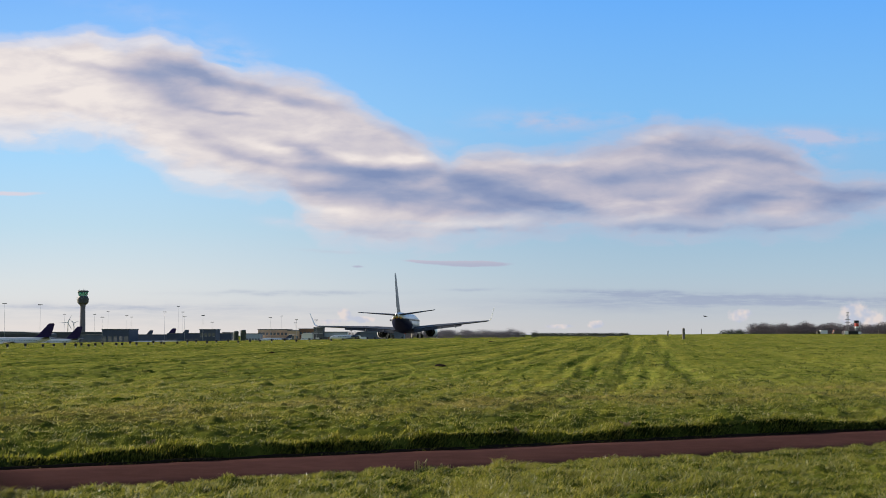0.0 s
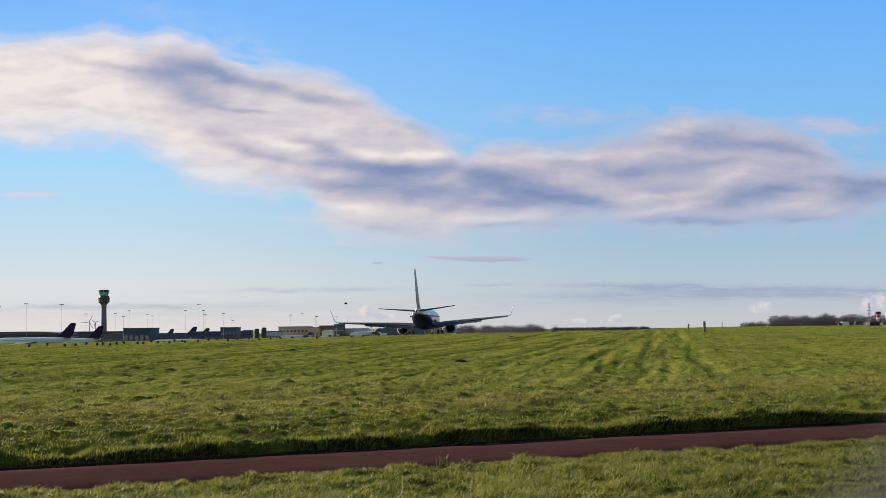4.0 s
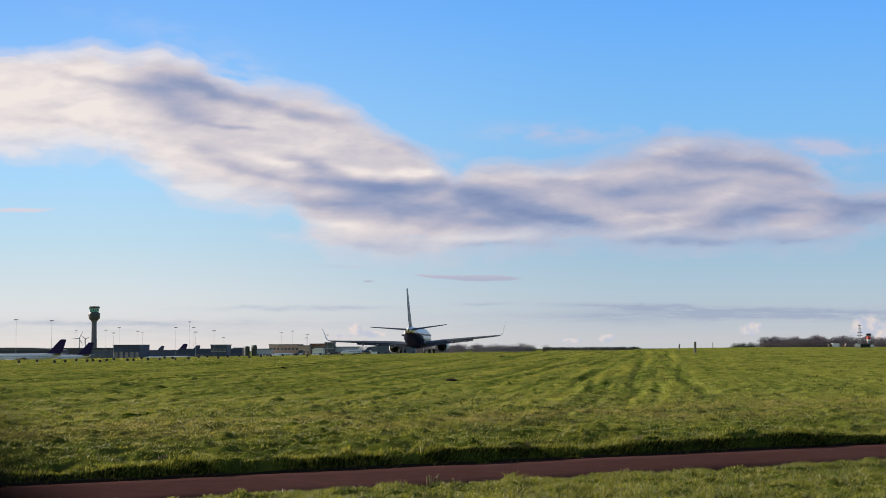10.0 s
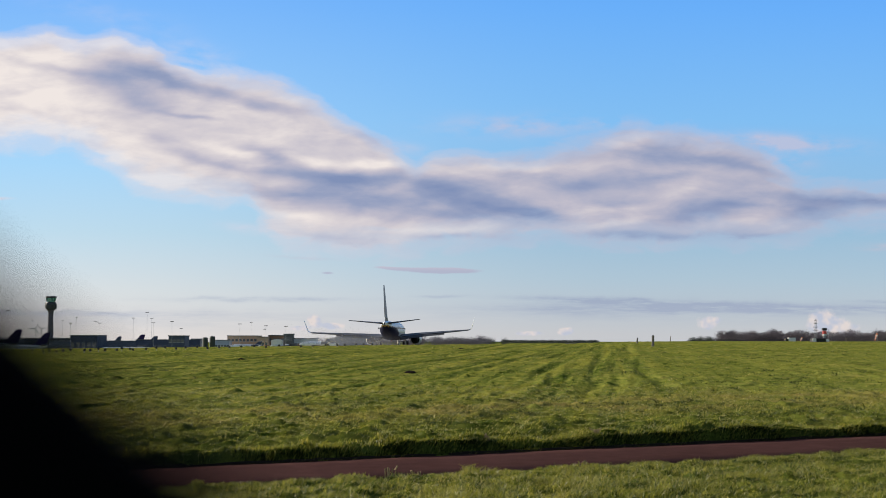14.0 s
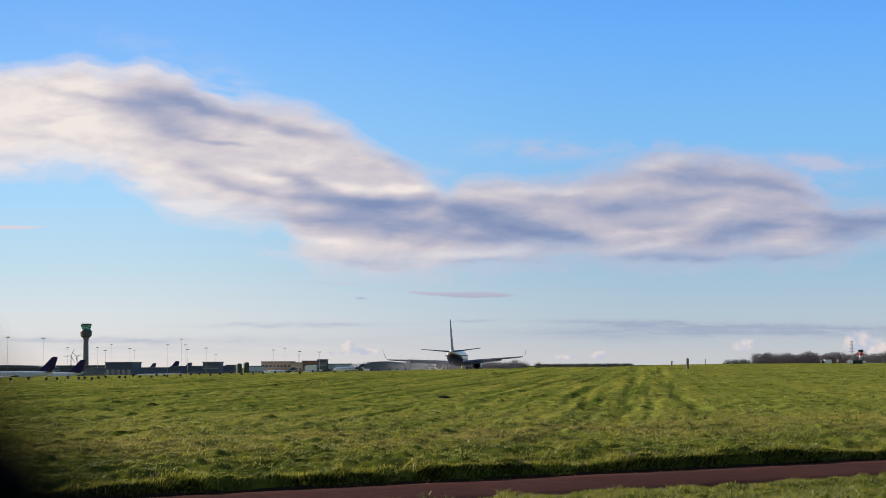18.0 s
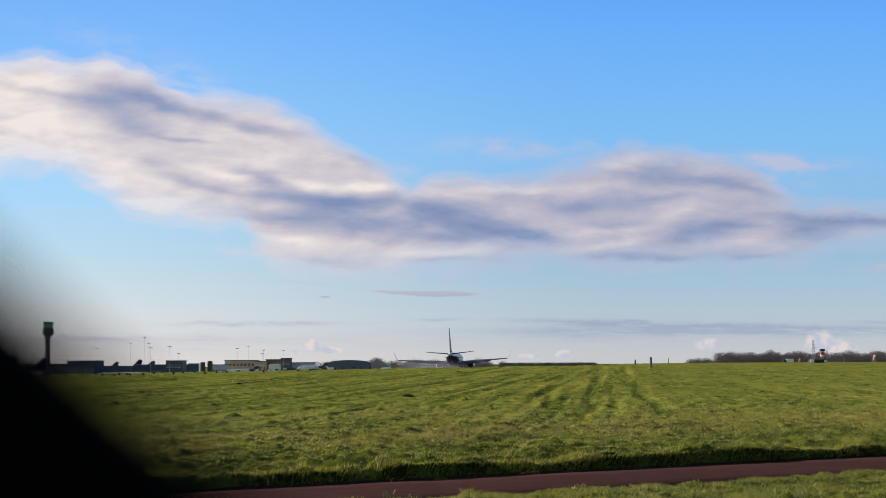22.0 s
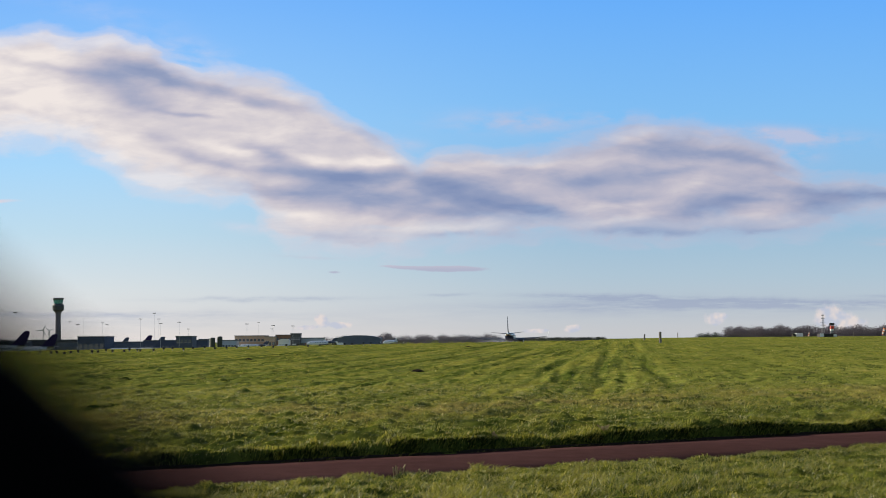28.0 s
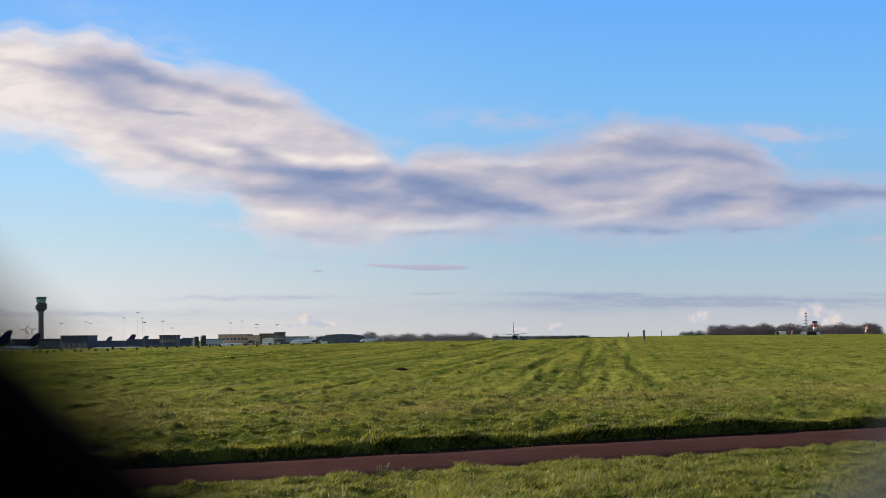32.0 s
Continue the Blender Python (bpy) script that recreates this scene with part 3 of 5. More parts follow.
    veil = n.math("MULTIPLY", veil, n.ramp(thin, [(0.36, 0.0), (0.62, 1.2)]), clamp=True)
    col = n.mix(body, n.ramp(n.math("DIVIDE", u, 16.0, clamp=True), [(0.3, srgb(222, 216, 228)), (0.6, srgb(192, 194, 218))]), tone)
    return glow(m, n, col, n.math("SUBTRACT", 1.0, n.math("MULTIPLY", n.math("SUBTRACT", 1.0, body), n.math("SUBTRACT", 1.0, n.math("MULTIPLY", veil, 0.8))), clamp=True))


def sky_sheet(name, far, x0, x1, z0, z1, mat, label, category):
    nx, nz = 72, 48
    xs, zs = np.linspace(x0, x1, nx + 1), np.linspace(z0, z1, nz + 1)
    verts = [(x, far, z) for z in zs for x in xs]
    faces = [(j * (nx + 1) + i, j * (nx + 1) + i + 1, (j + 1) * (nx + 1) + i + 1, (j + 1) * (nx + 1) + i) for j in range(nz) for i in range(nx)]
    mesh = bpy.data.meshes.new(name)
    mesh.from_pydata(verts, [], faces)
    layer = mesh.uv_layers.new(name="sky")
    for poly in mesh.polygons:
        for li in poly.loop_indices:
            co = mesh.vertices[mesh.loops[li].vertex_index].co
            layer.data[li].uv = sky_uv(co.x, co.z, far)
    return tagged(link(name, mesh, mat), label, category, kind="structure")


sky_sheet("backdrop", SKY_D, -2150, 2150, -60, 2150, sky_material(), "blue evening sky with thin streaks over the horizon", "sky")
cloud = sky_sheet("cloud_backdrop", CLOUD_D, -1900, 1900, 120, 1250, cloud_material(), "long grey-white cloud bank drifting across the sky", "cloud")


# ---- ground, road, runway ----
def build_ground():
    fine = np.radians(np.linspace(-22, 22, 421))
    coarse = np.radians(np.linspace(22, 338, 41))[1:-1]
    turn = np.concatenate([fine, coarse])
    reach = np.concatenate([np.geomspace(1.0, 12.5, 10)[:-1], np.geomspace(12.5, 330, 820), np.geomspace(330, 4900, 46)[1:]])
    verts = [(0.0, 0.0, ground_z(0, 0))]
    for r in reach:
        for a in turn:
            x, y = r * math.sin(a), r * math.cos(a)
            verts.append((x, y, ground_z(x, y)))
    k, faces = len(turn), []
    for i in range(k):
        faces.append((0, 1 + (i + 1) % k, 1 + i))
    for j in range(len(reach) - 1):
        a, b = 1 + j * k, 1 + (j + 1) * k
        faces += [(a + i, a + (i + 1) % k, b + (i + 1) % k, b + i) for i in range(k)]
    mesh = bpy.data.meshes.new("ground")
    mesh.from_pydata(verts, [], faces)
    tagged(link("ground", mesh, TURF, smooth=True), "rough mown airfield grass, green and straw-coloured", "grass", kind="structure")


def strip(name, mat, mid, turn, half, back, ahead, step, z_of, label, category, thick=0.05):
    """A paved strip with a slight camber and worn edges."""
    d, s = Vector((math.cos(turn), math.sin(turn))), Vector((-math.sin(turn), math.cos(turn)))
    bm, rows = bmesh.new(), []
    cols = (-1.0, -0.96, -0.5, 0.0, 0.5, 0.96, 1.0)
    along = np.arange(-back, ahead + step / 2, step)
    for a in along:
        row = []
        for c in cols:
            wob = 0.04 * noise.noise((a * 0.7, c, 2.0)) if abs(c) > 0.9 and half < 3 else 0
            p = Vector(mid) + d * a + s * (c * half + wob)
            drop = thick if abs(c) == 1.0 else 0.0
            row.append(bm.verts.new((p.x, p.y, z_of(p.x, p.y) - drop + 0.02 * (1 - c * c))))
        rows.append(row)
    for a, b in zip(rows, rows[1:]):
        for i in range(len(cols) - 1):
            bm.faces.new((a[i], a[i + 1], b[i + 1], b[i]))
    return tagged(part(name, bm, mat, smooth=True), label, category, kind="structure")


build_ground()
strip("road", PATH, (0.2 * math.sin(ROAD_TURN), ROAD_AT - 0.2 * math.cos(ROAD_TURN)), ROAD_TURN, (ROAD_HALF + ROAD_NEAR) / 2, 60, 90, 0.5, lambda x, y: 0.0, "narrow reddish-brown tarmac service road between grass verges", "road")
strip("runway", TARMAC, (JET_AT.x, JET_AT.y), math.pi / 2 - RUNWAY_TURN, 11.0, 25, 2400, 12.0, lambda x, y: ground_z(x, y, False) + 0.06, "long grey tarmac runway beyond the grass", "runway")


def bank_shade_lip():
    """A ragged lip along the road's far edge, added dark for the bank's shade."""
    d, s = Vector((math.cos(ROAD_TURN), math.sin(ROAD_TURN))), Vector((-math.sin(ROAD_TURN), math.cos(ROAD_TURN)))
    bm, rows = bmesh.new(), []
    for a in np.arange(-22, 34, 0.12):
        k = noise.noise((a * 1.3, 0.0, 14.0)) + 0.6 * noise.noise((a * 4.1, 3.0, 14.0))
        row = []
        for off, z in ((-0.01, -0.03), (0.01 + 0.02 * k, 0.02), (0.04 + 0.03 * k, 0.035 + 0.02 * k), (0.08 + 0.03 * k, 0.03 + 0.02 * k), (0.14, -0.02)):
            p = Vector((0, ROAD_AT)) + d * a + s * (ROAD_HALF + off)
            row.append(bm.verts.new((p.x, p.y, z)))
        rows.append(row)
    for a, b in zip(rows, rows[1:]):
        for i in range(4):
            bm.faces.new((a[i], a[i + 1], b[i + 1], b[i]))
    tagged(part("bank_shade", bm, EARTH_SHADE, smooth=True), "dark ragged lip beside the service road, standing for the bank's shade", "earth bank", kind="structure")


bank_shade_lip()


# ---- grass ----
def grass_field(name, seed, near, far, half_deg, count, width, height, label, want, mat=None):
    """Blades as bent strips of two faces, thick on the clumps and thin between them."""
    rng = np.random.default_rng(seed)
    r = np.sqrt(rng.uniform(near ** 2, far ** 2, count * 3))
    a = np.radians(rng.uniform(-half_deg, half_deg, count * 3))
    xs, ys = r * np.sin(a), r * np.cos(a)
    pos, tall = [], []
    for x, y in zip(xs, ys):
        q = across(x, y)
        if abs(q) < ROAD_HALF + 0.05 * noise.noise((x * 2, y * 2, 8)) or not want(q):
            continue
        k = noise.noise((x * 1.7, y * 1.7, 11.0)) * 0.65 + noise.noise((x * 0.6, y * 0.6, 14.0)) * 0.35 + noise.noise((x * 0.22, y * 0.22, 4.0)) * 0.3
        if k < rng.uniform(-0.9, 0.25):
            continue
        pos.append((x, y, ground_z(x, y) - 0.01))
        tall.append(max(0.4, 1.0 + 1.5 * k))
        if len(pos) >= count:
            break
    p = np.array(pos)
    m = len(p)
    h = height * np.array(tall) * rng.uniform(0.45, 1.25, m)
    w = width * rng.uniform(0.6, 1.3, m)
    face = rng.uniform(0, 2 * math.pi, m)
    side = np.c_[np.cos(face), np.sin(face), np.zeros(m)] * w[:, None] / 2
    lean_a = rng.normal(0.6, 1.3, m)
    lean = np.c_[np.cos(lean_a), np.sin(lean_a), np.zeros(m)] * (h * rng.uniform(0.3, 1.8, m))[:, None]
    up = np.c_[np.zeros(m), np.zeros(m), h]
    v = np.stack([p - side, p + side, p + side * 0.8 + up * 0.6 + lean * 0.35, p - side * 0.8 + up * 0.6 + lean * 0.35, p + up * 0.95 + lean], 1).reshape(-1, 3)
    mesh = bpy.data.meshes.new(name)
    mesh.vertices.add(5 * m)
    mesh.vertices.foreach_set("co", v.ravel())
    base = np.arange(m)[:, None] * 5
    loops = np.hstack([base + np.array([0, 1, 2, 3]), base + np.array([3, 2, 4])]).ravel()
    mesh.loops.add(7 * m)
    mesh.loops.foreach_set("vertex_index", loops.astype(np.int32))
    start = np.hstack([np.arange(m)[:, None] * 7, np.arange(m)[:, None] * 7 + 4]).ravel()
    mesh.polygons.add(2 * m)
    mesh.polygons.foreach_set("loop_start", start.astype(np.int32))
    mesh.update(calc_edges=True)
    tagged(link(name, mesh, mat or GRASS), label, "grass", kind="stuff")


def fringe(name, seed, count, off0, off1, height, lean, label, mat):
    """Long blades along an edge of the road, hanging over it."""
    rng = np.random.default_rng(seed)
    d, s = np.array((math.cos(ROAD_TURN), math.sin(ROAD_TURN), 0)), np.array((-math.sin(ROAD_TURN), math.cos(ROAD_TURN), 0))
    a, off = rng.uniform(-14, 24, count), rng.uniform(off0, off1, count)
    thick = np.array([noise.noise((x * 1.1, off0, 17.0)) + 0.6 * noise.noise((x * 3.7, off0, 18.0)) for x in a])
    keep = thick > rng.uniform(-1.0, 0.35, count)
    a, off, thick = a[keep], off[keep], thick[keep]
    p = np.array((0, ROAD_AT, 0)) + a[:, None] * d + off[:, None] * s
    p[:, 2] = [ground_z(x, y) - 0.01 for x, y in p[:, :2]]
    m = len(p)
    h = height * (1 + 0.7 * thick) * rng.uniform(0.5, 1.2, m)
    turn = rng.uniform(0, 2 * math.pi, m)
    side = np.c_[np.cos(turn), np.sin(turn), np.zeros(m)] * 0.005
    tip = s[None] * (lean * h * rng.uniform(0.2, 1.2, m))[:, None] + d[None] * (h * rng.normal(0.1, 0.4, m))[:, None]
    up = np.c_[np.zeros(m), np.zeros(m), h]
    v = np.stack([p - side, p + side, p + side * 0.8 + up * 0.65 + tip * 0.35, p - side * 0.8 + up * 0.65 + tip * 0.35, p + up * 0.9 + tip], 1).reshape(-1, 3)
    mesh = bpy.data.meshes.new(name)
    mesh.from_pydata(v.tolist(), [], [f for i in range(0, 5 * m, 5) for f in ((i, i + 1, i + 2, i + 3), (i + 3, i + 2, i + 4))])
    tagged(link(name, mesh, mat), label, "grass", kind="stuff")


def tussocks(name, seed, near, far, clumps, per, radius, height, width, label):
    """Clumps of rank grass scattered over the field, each a tight bunch of blades."""
    rng = np.random.default_rng(seed)
    r = np.exp(rng.uniform(math.log(near), math.log(far), clumps))
    a = np.radians(rng.uniform(-22, 22, clumps))
    size = rng.uniform(0.4, 1.5, clumps)
    cx, cy = np.repeat(r * np.sin(a), per), np.repeat(r * np.cos(a), per)
    s, grow = np.repeat(size, per), np.repeat(r / near, per) ** 0.55
    m = clumps * per
    p = np.c_[cx + rng.normal(0, 1.5, m) * radius * s, cy + rng.normal(0, 0.6, m) * radius * s, np.zeros(m)]
    p[:, 2] = [ground_z(x, y) - 0.01 for x, y in p[:, :2]]
    h = height * (0.6 + 0.4 * s) * rng.uniform(0.5, 1.2, m)
    turn = rng.uniform(0, math.pi, m)
    side = np.c_[np.cos(turn), np.sin(turn), np.zeros(m)] * (width * grow / 2)[:, None]
    tip = np.c_[rng.normal(0.3, 0.6, m) * h, rng.normal(0.0, 0.5, m) * h, h]
    v = np.stack([p - side, p + side, p + tip], 1).reshape(-1, 3)
    mesh = bpy.data.meshes.new(name)
    mesh.from_pydata(v.tolist(), [], [(i, i + 1, i + 2) for i in range(0, 3 * m, 3)])
    tagged(link(name, mesh, RANK_SHADE), label, "grass", kind="stuff")


tussocks("field_tussocks", 31, 30, 190, 1500, 24, 0.20, 0.07, 0.022, "tussocks of rank grass across the field, dark to carry their shadows")
tussocks("verge_tussocks", 32, 13, 36, 420, 90, 0.12, 0.07, 0.007, "dark grass tussocks near the service road")
fringe("bank_fringe", 11, 60000, ROAD_HALF + 0.0, ROAD_HALF + 0.30, 0.062, -1.4, "shaggy grass on the bank beside the road, shade painted in as dark green", SHADY)
fringe("bank_tips", 13, 30000, ROAD_HALF + 0.02, ROAD_HALF + 0.6, 0.085, -1.3, "sunlit tips of grass along the bank", GRASS)
fringe("verge_fringe", 12, 26000, -ROAD_NEAR - 0.65, -ROAD_NEAR - 0.05, 0.055, 0.6, "shaggy grass creeping over the near road edge", GRASS)
grass_field("verge_grass", 1, 12.5, 24, 23, 150000, 0.008, 0.056, "tufted green grass on the verge of the service road", lambda q: q < -ROAD_NEAR - 0.1)
grass_field("bank_grass", 2, 17, 46, 23, 210000, 0.010, 0.050, "sunlit rough grass on the bank above the road", lambda q: q > ROAD_HALF + 0.24)
grass_field("field_grass", 3, 42, 105, 22, 90000, 0.024, 0.04, "green airfield grass with mown ridges", lambda q: q > 0, FAR_GRASS)
grass_field("distant_grass", 4, 100, 225, 22, 50000, 0.09, 0.05, "green airfield grass near the runway", lambda q: q > 0, FAR_GRASS)


# ---- airliners ----
def foil(bm, sections, k=5):
    """Skins wing-like sections: (leading point, trailing point, thickness, thickness direction)."""
    rings = []
    for le, te, th, up in sections:
        le, te, up = Vector(le), Vector(te), Vector(up).normalized()
        ring = []
        shape = [(0.0, 0.0), (0.04, 0.30), (0.15, 0.48), (0.35, 0.5), (0.65, 0.33), (1.0, 0.03)]
        for f, s in shape:
            ring.append(le.lerp(te, f) + up * (th * s))
        for f, s in reversed(shape[1:]):
            ring.append(le.lerp(te, f) - up * (th * s * 0.75))
        rings.append(ring)
    return add_loft(bm, rings)


FUSELAGE = [(19.6, 2.85, 0.06, 0.06), (19.3, 2.88, 0.42, 0.40), (18.7, 2.95, 0.80, 0.80), (17.6, 3.06, 1.22, 1.28), (16.2, 3.20, 1.58, 1.68), (14.6, 3.32, 1.80, 1.92), (12.6, 3.36, 1.88, 2.0),
            (8.0, 3.36, 1.88, 2.0), (2.0, 3.36, 1.88, 2.0), (-4.0, 3.36, 1.88, 2.0), (-7.0, 3.42, 1.86, 1.95), (-9.5, 3.58, 1.74, 1.78), (-12.0, 3.86, 1.50, 1.50), (-14.2, 4.16, 1.16, 1.18), (-16.2, 4.46, 0.76, 0.84), (-17.6, 4.66, 0.42, 0.50), (-18.5, 4.78, 0.20, 0.24)]


def airliner(name, m, label, tail, belly, cowl, group="", winglets=True, stripe=False):
    jet = thing(name, m, label, "airplane", group)
    k = 56 if stripe else 28
    bm = add_loft(bmesh.new(), [disc(0, y, z, rx, rz, "y", k) for y, z, rx, rz in FUSELAGE])
    for f in bm.faces:
        c = f.calc_center_median()
        line = 2.35 + 1.85 * ease(0.0, -13.0, c.y)
        if c.z < line:
            f.material_index = 1
        elif stripe and c.z < line + 0.25 and c.y < -15.5:
            f.material_index = 2
    hull = part("fuselage", bm, [WHITE, belly, GOLD] if stripe else [WHITE, belly], jet, smooth=True)
    bm = add_loft(bmesh.new(), [disc(0, -18.45, 4.78, 0.17, 0.2), disc(0, -18.75, 4.8, 0.13, 0.15)])
    part("exhaust_pipe", bm, DARK_METAL, hull, "dark metal auxiliary exhaust")
    for s in (-1, 1):
        pane = box(*sorted((s * 1.80, s * 1.875)), -0.12, 0.12, 3.75, 4.08)
        first = part("window", pane, WINDOW, hull, "small dark cabin window")
        first.location.y = 13.6
        for i in range(1, 34):
            twin = new("window", first.data)
            twin.parent, twin.location.y = hull, 13.6 - i * 0.78
    bm = box(-0.9, 0.9, 17.25, 17.9, 3.75, 4.18, bevel=0.1)
    part("windscreen", bm, WINDOW, hull)
    bm = foil(bmesh.new(), [((0, -8.8, 5.0), (0, -17.4, 5.0), 0.24, (1, 0, 0)), ((0, -11.8, 6.0), (0, -17.6, 6.0), 0.32, (1, 0, 0)), ((0, -12.6, 6.9), (0, -17.9, 6.9), 0.30, (1, 0, 0)), ((0, -17.2, 12.35), (0, -19.7, 12.35), 0.12, (1, 0, 0)), ((0, -17.9, 12.55), (0, -19.7, 12.55), 0.1, (1, 0, 0))])
    fin = part("fin", bm, tail, jet, "painted vertical tail fin")
    bm = foil(bmesh.new(), [((0, -17.62, 6.2), (0, -18.4, 6.2), 0.14, (1, 0, 0)), ((0, -19.6, 12.2), (0, -20.05, 12.2), 0.06, (1, 0, 0))])
    part("rudder", bm, tail, fin)
    for s in (-1, 1):
        bm = foil(bmesh.new(), [((s * 0.4, -13.6, 4.85), (s * 0.4, -17.9, 4.85), 0.42, (0, 0, 1)), ((s * 7.1, -17.7, 5.52), (s * 7.1, -19.4, 5.52), 0.16, (0, 0, 1)), ((s * 7.2, -18.2, 5.54), (s * 7.2, -19.3, 5.54), 0.06, (0, 0, 1))])
        part("tailplane", bm, WING_GREY, jet, "grey horizontal tailplane")
        bm = foil(bmesh.new(), [((s * 0.8, 6.2, 2.15), (s * 0.8, -2.6, 2.05), 1.1, (0, 0, 1)), ((s * 1.9, 5.2, 2.2), (s * 1.9, -2.5, 2.1), 1.05, (0, 0, 1)), ((s * 5.6, 1.9, 2.58), (s * 5.6, -2.7, 2.5), 0.8, (0, 0, 1)), ((s * 16.3, -4.7, 3.25), (s * 16.3, -6.5, 3.2), 0.32, (0, 0, 1)), ((s * 16.8, -5.1, 3.34), (s * 16.8, -6.6, 3.32), 0.16, (s * -0.4, 0, 1))])
        wing = part("wing", bm, WING_GREY, jet, "grey swept wing")
        if winglets:
            bm = foil(bmesh.new(), [((s * 16.78, -5.05, 3.32), (s * 16.78, -6.6, 3.3), 0.15, (s * -0.5, 0, 1)), ((s * 17.2, -5.5, 3.65), (s * 17.2, -6.8, 3.65), 0.12, (s * -1, 0, 0.4)), ((s * 17.88, -6.9, 5.85), (s * 17.88, -7.5, 5.85), 0.06, (s * -1, 0, 0.25))])
            part("winglet", bm, WHITE, wing, "white upturned winglet")
        bm = foil(bmesh.new(), [((s * 2.0, -2.3, 2.0), (s * 2.0, -4.0, 1.42), 0.24, (0, 0, 1)), ((s * 5.6, -2.5, 2.42), (s * 5.6, -3.9, 1.95), 0.22, (0, 0, 1)), ((s * 11.4, -4.4, 2.8), (s * 11.4, -5.4, 2.42), 0.15, (0, 0, 1))])
        part("flap", bm, WING_GREY, wing, "lowered grey flap")
        for fx, fy, fz in ((4.0, -3.0, 1.98), (7.4, -3.3, 2.3), (10.2, -4.4, 2.45)):
            bm = add_loft(bmesh.new(), [disc(s * fx, fy + 2.0, fz + 0.2, 0.05, 0.05, "y", 10), disc(s * fx, fy + 1.0, fz + 0.05, 0.17, 0.24, "y", 10), disc(s * fx, fy - 0.6, fz - 0.05, 0.17, 0.26, "y", 10), disc(s * fx, fy - 1.9, fz - 0.18, 0.04, 0.05, "y", 10)])
            part("flap_fairing", bm, WING_GREY, wing)
        ex, ez = s * 4.83, 1.52
        rings = [(5.6, 0.80), (6.3, 0.82), (6.75, 0.96), (6.7, 1.06), (6.2, 1.15), (5.0, 1.20), (3.8, 1.14), (2.3, 0.92), (2.25, 0.89)]
        bm = add_loft(bmesh.new(), [disc(ex, y, ez, r * 1.02, r * 0.98, "y", 24) for y, r in rings], caps=False)
        nac = part("engine_cowl", bm, cowl, jet, "rounded engine cowl", smooth=True)
        bm = add_loft(bmesh.new(), [disc(ex, y, ez, r * 1.02, r * 0.98, "y", 24) for y, r in ((2.25, 0.89), (2.4, 0.86), (3.4, 0.82), (3.5, 0.3))], caps=False)
        part("bypass_duct", bm, DARK_METAL, nac, "dark inner duct of the engine", smooth=True)
        bm = add_loft(bmesh.new(), [disc(ex, 6.0, ez, 0.80, 0.78), disc(ex, 5.9, ez, 0.80, 0.78)])
        part("fan", bm, DARK_METAL, nac, "dark fan disc")
        bm = add_loft(bmesh.new(), [disc(ex, 3.1, ez, 0.74, 0.72), disc(ex, 1.4, ez, 0.50, 0.50), disc(ex, 1.35, ez, 0.44, 0.44), disc(ex, 2.2, ez, 0.40, 0.40)])
        part("exhaust_nozzle", bm, DARK_METAL, nac, "sooty exhaust nozzle", smooth=True)
        bm = add_loft(bmesh.new(), [disc(ex, 2.0, ez, 0.28, 0.28), disc(ex, 0.7, ez, 0.04, 0.04)])
        part("exhaust_cone", bm, DARK_METAL, nac, smooth=True)
        bm = foil(bmesh.new(), [((ex, 5.6, ez + 0.95), (ex, 0.6, ez + 0.5), 0.3, (1, 0, 0)), ((ex, 3.2, ez + 1.25), (ex, -0.8, ez + 1.0), 0.3, (1, 0, 0))])
        part("pylon", bm, cowl, nac)
        bm = bmesh.new()
        bar(bm, (s * 2.86, 0, 0.56), (s * 2.86, -0.1, 2.3), 0.11)
        bar(bm, (s * 2.86, 0, 1.2), (s * 1.7, 0, 2.0), 0.06)
        gear = part("main_gear", bm, METAL, jet, "metal main landing gear leg")
        for o in (-0.43, 0.43):
            bm = add_loft(bmesh.new(), [disc(s * 2.86 + o + w, 0, 0.56, r, r, "x", 20) for w, r in ((-0.19, 0.42), (-0.17, 0.53), (-0.08, 0.565), (0.08, 0.565), (0.17, 0.53), (0.19, 0.42))])
            part("tyre", bm, TYRE, gear, "black tyre")
        part("gear_door", box(*sorted((s * 3.15, s * 3.2)), -0.5, 0.5, 1.0, 2.2), WING_GREY, gear)
    part("beacon", add_loft(bmesh.new(), [disc(0, -1.0, z, r, r, "z", 12) for z, r in ((1.38, 0.16), (1.26, 0.14), (1.2, 0.05))]), RED, hull, "red beacon under the belly")
    bm = bmesh.new()
    bar(bm, (0, 15.6, 0.35), (0, 15.7, 2.0), 0.09)
    gear = part("nose_gear", bm, METAL, jet, "metal nose landing gear leg")
    for o in (-0.2, 0.2):
        bm = add_loft(bmesh.new(), [disc(o + w, 15.6, 0.34, r, r, "x", 16) for w, r in ((-0.1, 0.26), (-0.05, 0.34), (0.05, 0.34), (0.1, 0.26))])
        part("tyre", bm, TYRE, gear, "black tyre")
    return jet


HEAD = -math.degrees(RUNWAY_TURN)
jet = airliner("departing_airliner", pose(JET_AT.x, JET_AT.y, ground_z(JET_AT.x, JET_AT.y, False) + 0.09, 0, 0, HEAD), "white and navy twin-engine airliner on the runway", FIN_SUNLIT, NAVY, WHITE, stripe=True)


